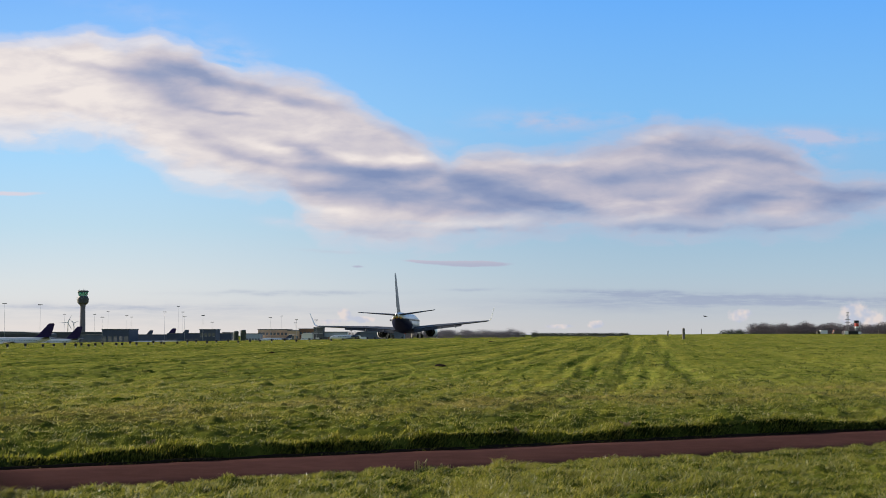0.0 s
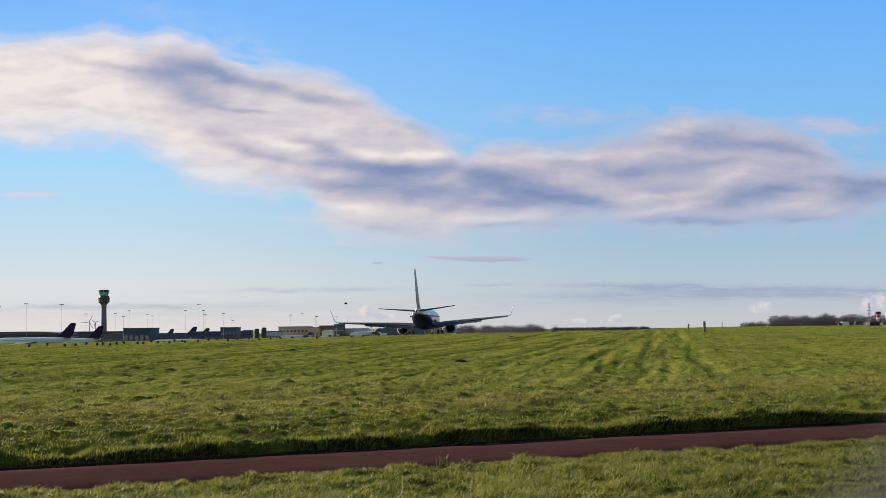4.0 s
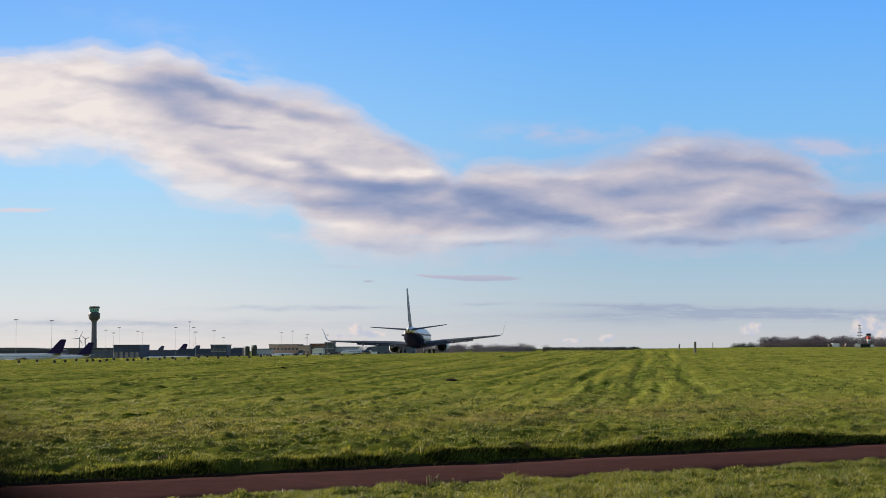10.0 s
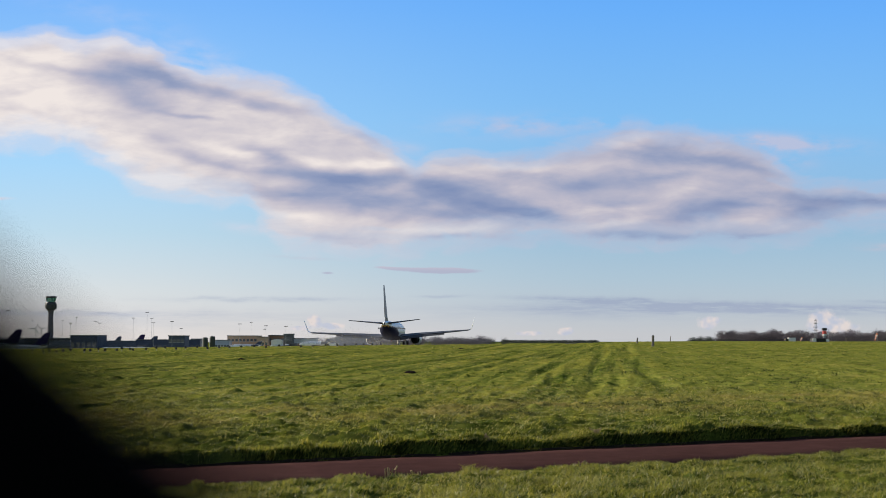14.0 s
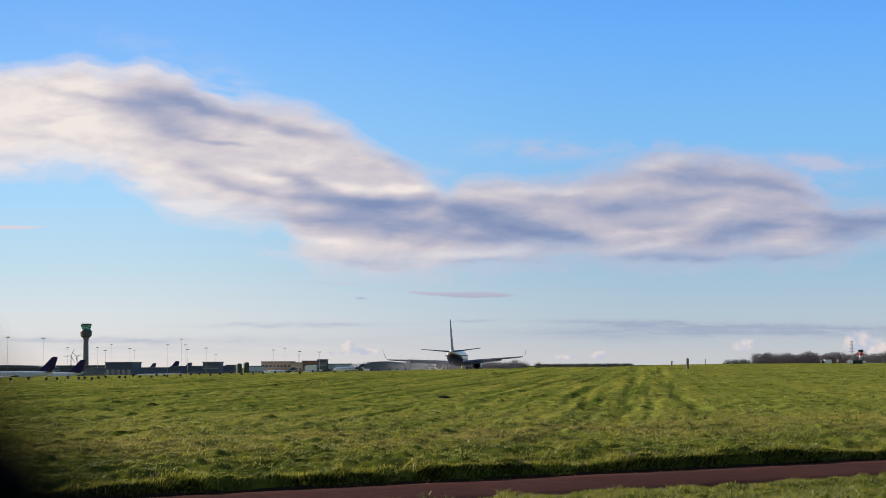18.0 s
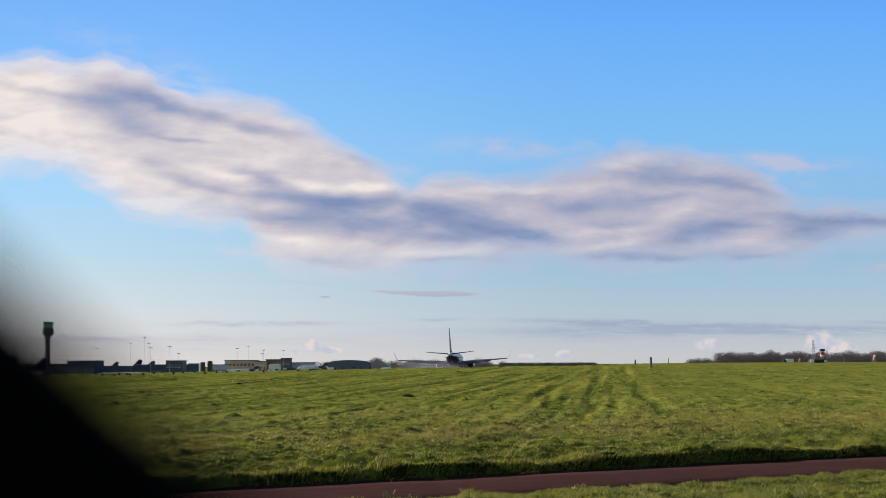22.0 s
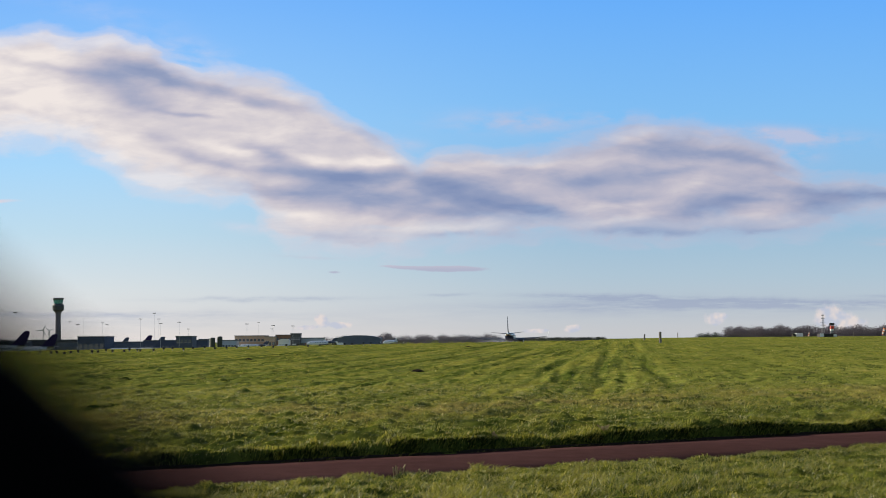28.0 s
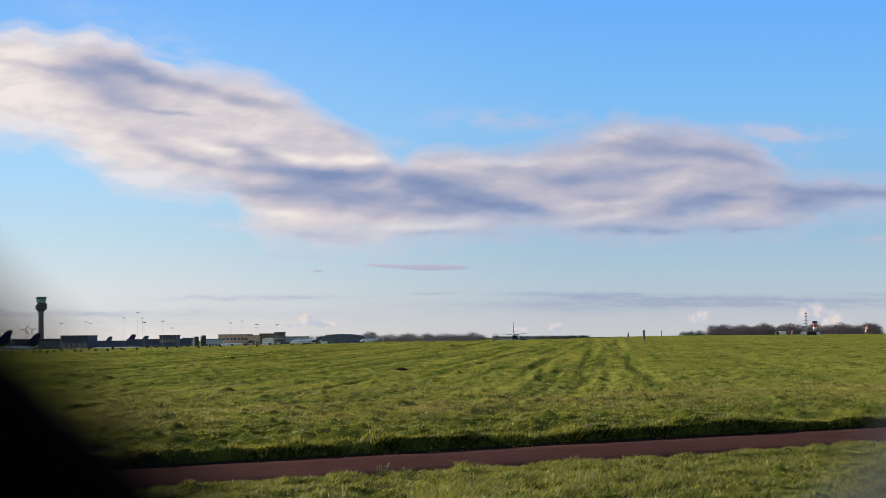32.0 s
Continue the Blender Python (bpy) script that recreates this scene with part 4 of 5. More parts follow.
# ---- the airport across the field ----
def building(name, b0, b1, d, top, depth, wall, roof, label, bays=0, glass=HAZE_GLASS, arch=0.0, storeys=1):
    """A flat-roofed or arched block, seen square on, with piers, windows and a coping."""
    x0, x1 = b0 / 1000 * d, b1 / 1000 * d
    mid, half = (x0 + x1) / 2, (x1 - x0) / 2
    z0 = ground_z(mid, d, False)
    h = top - z0
    ob = thing(name, pose(mid, d, z0), label, "building")
    part("wall", box(-half, half, 0, depth, 0, h - arch, bevel=0.05), wall, ob)
    if arch:
        ring = [(-half * math.cos(math.pi * i / 12), h - arch + arch * math.sin(math.pi * i / 12)) for i in range(13)]
        bm = add_loft(bmesh.new(), [[(x, y, z) for x, z in ring] for y in (-0.4, depth + 0.4)])
    else:
        bm = box(-half - 0.3, half + 0.3, -0.3, depth + 0.3, h, h + 0.5, bevel=0.06)
    part("roof", bm, roof, ob)
    for i in range(bays):
        w = 2 * half / bays
        x = -half + w * (i + 0.5)
        for s in range(storeys):
            zz = (h - arch) * (s + 0.35) / storeys
            win = part("window", box(x - w * 0.32, x + w * 0.32, -0.10, 0.06, zz, zz + (h - arch) * 0.30 / storeys), glass, ob)
            part("sill", box(x - w * 0.40, x + w * 0.40, -0.2, 0.04, zz - 0.15, zz), STEEL_CLAD, win)
    return ob


def control_tower(b, d):
    x = b / 1000 * d
    z0 = ground_z(x, d, False)
    top = 37.4 - z0
    ob = thing("control_tower", pose(x, d, z0), "tall concrete control tower with green-glazed cab", "tower")
    bm = add_loft(bmesh.new(), [disc(0, 0, z, r, r, "z", 20) for z, r in ((0, 3.0), (4, 2.6), (top - 16, 2.15), (top - 13, 2.3), (top - 11.4, 3.4))])
    part("shaft", bm, CONCRETE, ob)
    bm = add_loft(bmesh.new(), [disc(0, 0, top - 11.4 + z, r, r, "z", 24) for z, r in ((0, 3.4), (1.0, 4.7), (4.6, 5.0), (5.6, 4.5), (6.6, 3.9))])
    gallery = part("gallery", bm, DARK_CLAD, ob, "dark drum-shaped gallery")
    for i in range(24):
        a = 2 * math.pi * i / 24
        bm = bmesh.new()
        bar(bm, (5.0 * math.cos(a), 5.0 * math.sin(a), top - 6.8), (5.0 * math.cos(a), 5.0 * math.sin(a), top - 5.7), 0.05)
        part("rail_post", bm, GALV, gallery)
    for i in range(12):
        a, c = 2 * math.pi * i / 12, 2 * math.pi * (i + 1) / 12
        bm = bmesh.new()
        ring = []
        for ang, r, z in ((a, 3.4, top - 4.8), (c, 3.4, top - 4.8), (c, 4.35, top - 1.3), (a, 4.35, top - 1.3)):
            ring.append((r * math.cos(ang), r * math.sin(ang), z))
        inner = [(p[0] * 0.97, p[1] * 0.97, p[2]) for p in ring]
        add_loft(bm, [ring, inner])
        part("pane", bm, CAB_GLASS, ob, "green tinted outward-leaning pane")
        bm = bmesh.new()
        bar(bm, (3.42 * math.cos(a), 3.42 * math.sin(a), top - 4.8), (4.38 * math.cos(a), 4.38 * math.sin(a), top - 1.3), 0.12)
        part("mullion", bm, DARK_CLAD, ob)
    bm = add_loft(bmesh.new(), [disc(0, 0, top - 1.3 + z, r, r, "z", 24) for z, r in ((0, 4.4), (0.3, 4.7), (1.2, 4.6), (1.5, 4.0))])
    part("roof", bm, DARK_CLAD, ob)
    for px, pz in ((-3.2, 1.6), (0.4, 2.2), (2.2, 1.2)):
        part("aerial", bar(bmesh.new(), (px, 0, top), (px, 0, top + pz), 0.06), GALV, ob)
    bm = box(-9, 9, -4, 6, 0, 4.2, bevel=0.1)
    part("base_block", bm, DARK_CLAD, ob)
    return ob


def wind_turbine(b, d, hub, blade, spin):
    x = b / 1000 * d
    z0 = ground_z(x, d, False)
    h = hub - z0
    ob = thing("wind_turbine", pose(x, d, z0), "grey three-bladed wind turbine on a slim mast", "wind turbine", "wind turbines")
    part("mast", pole(bmesh.new(), 0, 0, 0, h - 0.6, 1.0, 0.55, 12), GALV, ob)
    part("nacelle", box(-0.7, 0.7, -1.6, 2.4, h - 0.7, h + 0.7, bevel=0.2), STEEL_CLAD, ob)
    rotor = part("hub", add_loft(bmesh.new(), [disc(0, -2.4, 0, 0.1, 0.1), disc(0, -2.1, 0, 0.55, 0.55), disc(0, -1.6, 0, 0.6, 0.6)]), STEEL_CLAD, ob)
    rotor.location = (0, 0, h)
    for i in range(3):
        a = 2 * math.pi * i / 3
        d1, n1 = Vector((math.sin(a), 0, math.cos(a))), Vector((math.cos(a), 0, -math.sin(a)))
        o = Vector((0, -1.9, 0))
        bm = foil(bmesh.new(), [(o + d1 * 0.4 - n1 * 0.35, o + d1 * 0.4 + n1 * 0.35, 0.5, (0, 1, 0)), (o + d1 * blade * 0.25 - n1 * 0.7, o + d1 * blade * 0.25 + n1 * 0.6, 0.3, (0, 1, 0)), (o + d1 * blade - n1 * 0.15, o + d1 * blade + n1 * 0.1, 0.08, (0, 1, 0))])
        part("blade", bm, STEEL_CLAD, rotor)
    rotor.rotation_mode = "QUATERNION"
    rotor.rotation_quaternion = Euler((0, radians(spin), 0)).to_quaternion()
    return rotor


def light_mast(b, d, top):
    x = b / 1000 * d
    z0 = ground_z(x, d, False)
    h = top - z0
    ob = thing("light_mast", pose(x, d, z0), "slim grey apron floodlight mast", "light mast", "apron light masts")
    part("pole", pole(bmesh.new(), 0, 0, 0, h, 0.09, 0.05, 8), STEEL_CLAD, ob)
    head = part("head_frame", box(-1.1, 1.1, -0.08, 0.08, h - 0.1, h + 0.05), STEEL_CLAD, ob)
    for k in (-0.9, -0.3, 0.3, 0.9):
        part("floodlight", box(k - 0.2, k + 0.2, -0.35, 0.1, h + 0.0, h + 0.35, bevel=0.04), DARK_METAL, head)


control_tower(-248.4, 1250)
turbines = [wind_turbine(-258.5, 2300, 16.8, 13.0, 28.0), wind_turbine(-254.3, 2500, 17.5, 9.0, 70.0)]
building("maintenance_hangar", -345, -276, 1050, 2.3, 40, DARK_CLAD, ROOF, "long low grey hangar with a shallow curved roof", 8, arch=2.2)
building("cargo_shed", -278, -229, 1120, 1.4, 40, DARK_CLAD, ROOF, "long low dark grey cargo shed", 6)
building("freight_terminal", -249, -178, 1000, -0.3, 30, SLATE, ROOF, "long slate-grey freight terminal", 14)
building("blue_warehouse", -235, -216.5, 960, 3.4, 30, BLUE_CLAD, ROOF, "blue-grey clad warehouse with a flat roof", 5)
building("pier", -190, -146, 990, 0.6, 20, BLUE_CLAD, ROOF, "low blue-grey boarding pier", 12)
building("blue_block", -167.7, -156.8, 940, 3.2, 20, BLUE_CLAD, ROOF, "dark blue flat-roofed block", 4, storeys=2)
building("gatehouse", -152, -146, 1000, 1.2, 10, DARK_CLAD, ROOF, "small dark flat-roofed gatehouse", 2)
building("low_terminal_wing", -136, -126, 1000, 0.4, 14, STEEL_CLAD, ROOF, "pale grey low terminal wing", 5)
building("passenger_terminal", -127.5, -107, 1020, 3.4, 30, CREAM, ROOF, "cream and brown passenger terminal", 8, storeys=2)
building("terminal_end", -107, -99.5, 1000, 2.6, 24, CREAM, ROOF, "cream rendered terminal end with tall openings", 3)
building("brick_wing", -99.4, -88.5, 1010, 3.8, 24, BRICK, ROOF, "brown brick terminal wing", 4, storeys=2)
building("marquee", -97.5, -90, 960, 1.2, 10, WHITE, WHITE, "white-walled shed with a shallow pitched roof", 3, arch=1.0)
building("lounge_block", -89, -82.5, 980, 4.6, 12, DARK_CLAD, ROOF, "dark glazed block above the terminal roof", 4, storeys=2)
building("canopy_walk", -88.5, -66, 990, 1.6, 12, STEEL_CLAD, ROOF, "long pale covered walkway", 10)
building("far_hangar", -58, -27, 1300, 4.0, 50, SLATE, SLATE, "broad slate-blue hangar with a curved roof", 0, arch=3.4)


def tank(b, d, top, wide, label):
    x = b / 1000 * d
    z0 = ground_z(x, d, False)
    h = top - z0
    ob = thing("fuel_silo", pose(x, d, z0), label, "silo", "green silos")
    part("shell", add_loft(bmesh.new(), [disc(0, 0, z, r, r, "z", 20) for z, r in ((0, wide), (h - 0.8, wide), (h - 0.2, wide * 0.9), (h, wide * 0.5))]), GREEN_TANK, ob)
    for k in range(3):
        part("hoop", add_loft(bmesh.new(), [disc(0, 0, h * (k + 1) / 4 + z, wide + 0.06, wide + 0.06, "z", 20) for z in (0, 0.25)]), DARK_METAL, ob)
    bm = bmesh.new()
    bar(bm, (-wide - 0.3, 0, 0), (-wide - 0.3, 0, h), 0.18)
    part("ladder", bm, WHITE, ob)


tank(-142.5, 920, 2.5, 1.6, "dull green steel silo beside the apron")
tank(-137.5, 920, 3.2, 1.6, "taller dull green steel silo beside the apron")
for b, d, top in ((-302.3, 760, 16.6), (-277.7, 760, 16.0), (-321.4, 760, 15.1), (-260.9, 1150, 15.7), (-240.2, 1100, 15.1), (-234.8, 900, 10.9), (-230.9, 1150, 17.9), (-218.0, 1100, 14.2), (-214.9, 1100, 13.0), (-191.9, 1000, 15.5), (-182.5, 1000, 19.4), (-179.4, 1050, 16.1),
                  (-178.2, 900, 11.3), (-165.4, 900, 12.0), (-159.1, 1100, 9.1), (-119.0, 950, 11.1), (-111.2, 1150, 14.4), (-101.0, 950, 10.0), (-101.8, 1150, 9.0), (-87.4, 950, 9.6)):
    light_mast(b, d, top)

# parked aircraft
cargo = airliner("cargo_jet", place(-297.3, 740, 90), "white cargo jet with a dark purple tail fin", PURPLE, WHITE, WHITE, "parked jets", False)
near_cargo = copy_thing(cargo, place(-274.5, 850, 92))
for ob in (cargo, near_cargo):
    ob.scale = (1.1, 1.1, 1.0)
far_cargo = copy_thing(cargo, place(-205.0, 1045, 95))
far_cargo.scale = (1.1, 1.1, 1.1)
blue_jet = airliner("parked_jet", place(-196.0, 960, 97), "pale grey parked jet with a blue tail fin", BLUE_CLAD, STEEL_CLAD, STEEL_CLAD, "parked jets", False)
copy_thing(blue_jet, place(-217.0, 1160, 92))


def business_jet(m, label, engine):
    """A small twin-jet with engines on the rear body and a high tailplane, eighteen metres long."""
    ob = thing("business_jet", m, label, "airplane", "small jets")
    hull = part("fuselage", add_loft(bmesh.new(), [disc(0, y, z, r, r, "y", 20) for y, z, r in ((8.7, 1.68, 0.05), (8.1, 1.72, 0.42), (6.9, 1.86, 0.82), (5.5, 1.98, 1.02), (-2.0, 2.02, 1.05), (-5.0, 2.18, 0.80), (-7.6, 2.5, 0.36), (-8.7, 2.66, 0.10))]), WHITE, ob, smooth=True)
    part("windscreen", box(-0.62, 0.62, 6.35, 6.95, 2.25, 2.6, bevel=0.06), WINDOW, hull, "dark cockpit windscreen")
    for sx in (-1, 1):
        for i in range(7):
            part("window", box(*sorted((sx * 0.96, sx * 1.03)), 4.2 - i * 0.95, 4.55 - i * 0.95, 2.2, 2.5), WINDOW, hull)
    part("fin", foil(bmesh.new(), [((0, -5.0, 2.7), (0, -8.2, 2.7), 0.22, (1, 0, 0)), ((0, -7.3, 4.4), (0, -9.1, 4.4), 0.12, (1, 0, 0))]), engine, ob, "painted tail fin")
    for sx in (-1, 1):
        part("tailplane", foil(bmesh.new(), [((0, -7.2, 4.4), (0, -9.1, 4.4), 0.14, (0, 0, 1)), ((sx * 3.0, -8.5, 4.45), (sx * 3.0, -9.4, 4.45), 0.06, (0, 0, 1))]), WHITE, ob)
        wing = part("wing", foil(bmesh.new(), [((sx * 0.5, 2.0, 1.25), (sx * 0.5, -1.6, 1.2), 0.34, (0, 0, 1)), ((sx * 7.4, -1.6, 1.72), (sx * 7.4, -2.6, 1.7), 0.12, (0, 0, 1))]), WING_GREY, ob)
        part("winglet", foil(bmesh.new(), [((sx * 7.38, -1.6, 1.72), (sx * 7.38, -2.6, 1.7), 0.1, (1, 0, 0)), ((sx * 7.7, -2.3, 2.5), (sx * 7.7, -2.8, 2.5), 0.05, (1, 0, 0))]), WHITE, wing)
        pod = part("engine_cowl", add_loft(bmesh.new(), [disc(sx * 1.62, y, 2.42, r, r, "y", 16) for y, r in ((-2.7, 0.40), (-2.6, 0.50), (-4.0, 0.56), (-5.4, 0.44), (-5.9, 0.34))]), engine, ob, smooth=True)
        part("exhaust_nozzle", add_loft(bmesh.new(), [disc(sx * 1.62, y, 2.42, r, r, "y", 14) for y, r in ((-5.7, 0.33), (-6.3, 0.26))]), DARK_METAL, pod)
        leg = part("main_gear", bar(bmesh.new(), (sx * 1.7, -0.9, 0.35), (sx * 1.5, -0.8, 1.4), 0.07), METAL, ob)
        part("tyre", add_loft(bmesh.new(), [disc(sx * 1.7 + o, -0.9, 0.33, r, r, "x", 14) for o, r in ((-0.12, 0.26), (-0.06, 0.33), (0.06, 0.33), (0.12, 0.26))]), TYRE, leg)
    leg = part("nose_gear", bar(bmesh.new(), (0, 6.4, 0.25), (0, 6.3, 1.3), 0.06), METAL, ob)
    part("tyre", add_loft(bmesh.new(), [disc(o, 6.4, 0.24, r, r, "x", 12) for o, r in ((-0.1, 0.18), (-0.05, 0.24), (0.05, 0.24), (0.1, 0.18))]), TYRE, leg)
    return ob


small_jet = business_jet(place(-115.5, 780, 128), "white and blue-grey business jet parked on the apron", BLUE_CLAD)
other_jet = copy_thing(small_jet, place(-67.5, 770, 132))
small_jet.scale = other_jet.scale = (1.2, 1.2, 1.2)
taxi_jet = business_jet(place(-14.4, 930, 140), "small white jet taxiing beside the runway", STEEL_CLAD)


# ---- woods ----
def woods(name, seed, b0, b1, d, deep, count, top, vary, mat, label, step=1.0, wide=1.0):
    """Bare winter trees in a belt: tapered trunks, limbs and a loose crown of twig clumps."""
    rng = np.random.default_rng(seed)
    v, f = [], []
    for t in range(count):
        b = rng.uniform(b0, b1)
        dd = d + rng.uniform(0, deep)
        x, y = b / 1000 * dd, dd
        z0 = ground_z(x, y, False)
        h = (top - z0) * (1 + vary * (1.1 * noise.noise((b * 0.11, seed, 0)) + 0.8 * noise.noise((b * 0.4, seed, 5)) + rng.uniform(-0.4, 0.2)))
        w = h * rng.uniform(0.24, 0.36) * wide
        k = len(v)
        for i in range(4):
            a = math.pi / 2 * i
            v.append((x + 0.3 * math.cos(a), y + 0.3 * math.sin(a), z0))
        for i in range(4):
            a = math.pi / 2 * i
            v.append((x + 0.1 * math.cos(a), y + 0.1 * math.sin(a), z0 + h * 0.75))
        f += [(k + i, k + (i + 1) % 4, k + 4 + (i + 1) % 4, k + 4 + i) for i in range(4)]
        for i in range(9):
            a, lo = rng.uniform(0, 6.28), rng.uniform(0.2, 0.6)
            end = (x + w * 0.8 * math.cos(a), y + w * 0.8 * math.sin(a), z0 + h * min(0.97, lo + rng.uniform(0.2, 0.4)))
            k = len(v)
            v += [(x - 0.09, y, z0 + h * lo), (x + 0.09, y, z0 + h * lo), (end[0], end[1], end[2])]
            f.append((k, k + 1, k + 2))
        m = int(520 * step)
        dirs = rng.normal(0, 1, (m, 3))
        dirs /= np.linalg.norm(dirs, axis=1)[:, None]
        rad = rng.uniform(0.1, 1.0, m) ** 0.5
        c = np.c_[x + dirs[:, 0] * rad * w, y + dirs[:, 1] * rad * w, z0 + h * 0.52 + dirs[:, 2] * rad * h * 0.48]
        size = rng.uniform(0.10, 0.30, m) * (h / 13)
        for i in range(m):
            p, s = c[i], size[i]
            o = rng.normal(0, 1, (3, 3)) * s
            k = len(v)
            v += [tuple(p + o[0]), tuple(p + o[1]), tuple(p + o[2])]
            f.append((k, k + 1, k + 2))
    mesh = bpy.data.meshes.new(name)
    mesh.from_pydata(v, [], f)
    tagged(link(name, mesh, mat), label, "trees", kind="stuff")


woods("bare_wood", 21, 212, 330, 1080, 120, 230, 8.6, 0.20, TWIG, "belt of bare purple-brown winter trees", 1.4, 1.4)
woods("evergreen_edge", 22, 192, 218, 1060, 60, 60, 3.4, 0.30, HEDGE, "low dark evergreen trees at the wood's edge", 0.8, 1.5)
woods("field_trees", 23, 335, 375, 700, 40, 26, 9.5, 0.2, TWIG, "bushy bare trees beside the field", 1.3)
woods("distant_wood", 24, -34, 52, 1450, 120, 170, 4.2, 0.42, HAZY_TWIG, "distant bare trees along the runway", 1.2, 1.9)
woods("low_copse", 25, 50, 66, 1500, 60, 14, 3.4, 0.45, HEDGE, "dark copse at the end of the distant trees", 1.0, 1.6)
woods("horizon_hedge", 26, 62, 128, 2300, 200, 420, 1.0, 0.05, HEDGE, "thin dark hedge line on the horizon", 0.5, 2.6)
woods("left_hedge", 27, -66, -30, 1600, 80, 40, 3.8, 0.3, HAZY_TWIG, "bare trees behind the hangars", 0.8, 1.8)


# ---- things on the grass ----
def taxi_light(b, d, high):
    x = b / 1000 * d
    ob = thing("taxiway_light", pose(x, d, ground_z(x, d)), "black taxiway light on a short stalk", "airfield light", "taxiway lights")
    part("stalk", pole(bmesh.new(), 0, 0, -0.05, high, 0.035, 0.03, 8), GALV, ob)
    head = part("lamp_head", add_loft(bmesh.new(), [disc(0, 0, high + z, r, r, "z", 14) for z, r in ((0, 0.05), (0.03, 0.12), (0.17, 0.13), (0.22, 0.09), (0.25, 0.03))]), TYRE, ob)
    part("hood", box(-0.14, 0.14, -0.16, 0.0, high + 0.19, high + 0.22, bevel=0.008), TYRE, head)


for i, b in enumerate((-300, -287.6, -275.5, -268, -260.5, -253, -249, -244, -239.5, -234.5, -225, -221, -215.5, -211, -203, -199.5, -194, -192, -183, -176, -170, -162.5, -156, -148, -141, -133, -126, -118, -109, -101, -92, -84, -77, -69, -60, -52, -47, -39, -34, -28)):
    taxi_light(b, 128 + 1.6 * i + 4 * math.sin(i * 2.3), 0.10 + 0.10 * (0.5 + 0.5 * math.sin(i * 1.7)))


def timber_post(b, d, high, wide, lean, label):
    x = b / 1000 * d
    ob = thing("timber_post", pose(x, d, ground_z(x, d) - 0.05, 0, lean, 20), label, "post", "field posts")
    bm = add_loft(bmesh.new(), [disc(0, 0, z, r, r * 0.9, "z", 10) for z, r in ((0, wide), (high * 0.5, wide * 0.96), (high - 0.06, wide * 0.92), (high, wide * 0.7))])
    part("shaft", bm, TIMBER, ob)
    part("cap_plate", add_loft(bmesh.new(), [disc(0, 0, high + z, wide * 0.75, wide * 0.68, "z", 10) for z in (0, 0.02)]), GALV, ob)


timber_post(165.8, 165, 1.32, 0.16, 0, "weathered grey timber post standing in the field")
timber_post(154.6, 205, 0.85, 0.12, 8, "short dark timber post leaning in the field")
timber_post(300.0, 240, 0.75, 0.09, 0, "thin pale marker post in the grass")
timber_post(178.0, 330, 1.3, 0.09, 0, "thin pale marker post in the grass")


def aerial_mast(b, d):
    """Landing aid: a lattice aerial and a striped box on a slab."""
    x = b / 1000 * d
    ob = thing("landing_aid", pose(x, d, ground_z(x, d) - 0.03), "lattice aerial and red-white cabinet on a slab", "aerial")
    part("slab", box(-1.2, 1.15, -0.8, 0.8, 0, 0.50, bevel=0.03), TYRE, ob, "dark equipment slab")
    part("white_panel", box(-1.25, -0.7, -0.84, -0.8, 0.05, 0.55), WHITE, ob, "white end panel")
    bm = bmesh.new()
    for sx in (-0.16, 0.16):
        for sy in (-0.16, 0.16):
            bar(bm, (-0.55 + sx, sy, 0.6), (-0.55 + sx * 0.5, sy * 0.5, 3.3), 0.017)
    for i in range(8):
        z, k = 0.75 + i * 0.33, 1 - 0.05 * i
        bar(bm, (-0.55 - 0.16 * k, -0.16 * k, z), (-0.55 + 0.16 * k, -0.16 * k, z + 0.3), 0.015)
        bar(bm, (-0.55 + 0.16 * k, -0.16 * k, z), (-0.55 - 0.16 * k, -0.16 * k, z + 0.3), 0.015)
    lattice = part("lattice", bm, GALV, ob, "grey lattice mast")
    part("far_panel", box(0.75, 1.2, -0.84, -0.8, 0.08, 0.45), WHITE, ob, "white end panel")
    for z, w in ((1.3, 0.3), (1.75, 0.42), (2.2, 0.38), (2.75, 0.24), (3.2, 0.2)):
        bm = bmesh.new()
        bar(bm, (-0.55 - w, 0, z), (-0.55 + w, 0, z), 0.035)
        part("dipole", bm, DARK_METAL, lattice)
    stand = part("stand", box(0.55, 0.95, -0.1, 0.1, 0.6, 0.96, bevel=0.02), GALV, ob)
    for z, m in ((0.95, WHITE), (1.2, RED), (1.42, RED), (1.72, TYRE)):
        part("cabinet_band", box(*((0.52, 0.98) if m is not TYRE else (0.42, 1.08)), -0.25, 0.25, z, z + (0.24 if m is not TYRE else 0.34), bevel=0.01), m, stand)
    bm = bmesh.new()
    bar(bm, (1.35, 0, 0.6), (1.35, 0, 1.9), 0.03)
    part("whip_aerial", bm, GALV, ob)


aerial_mast(281.5, 212)


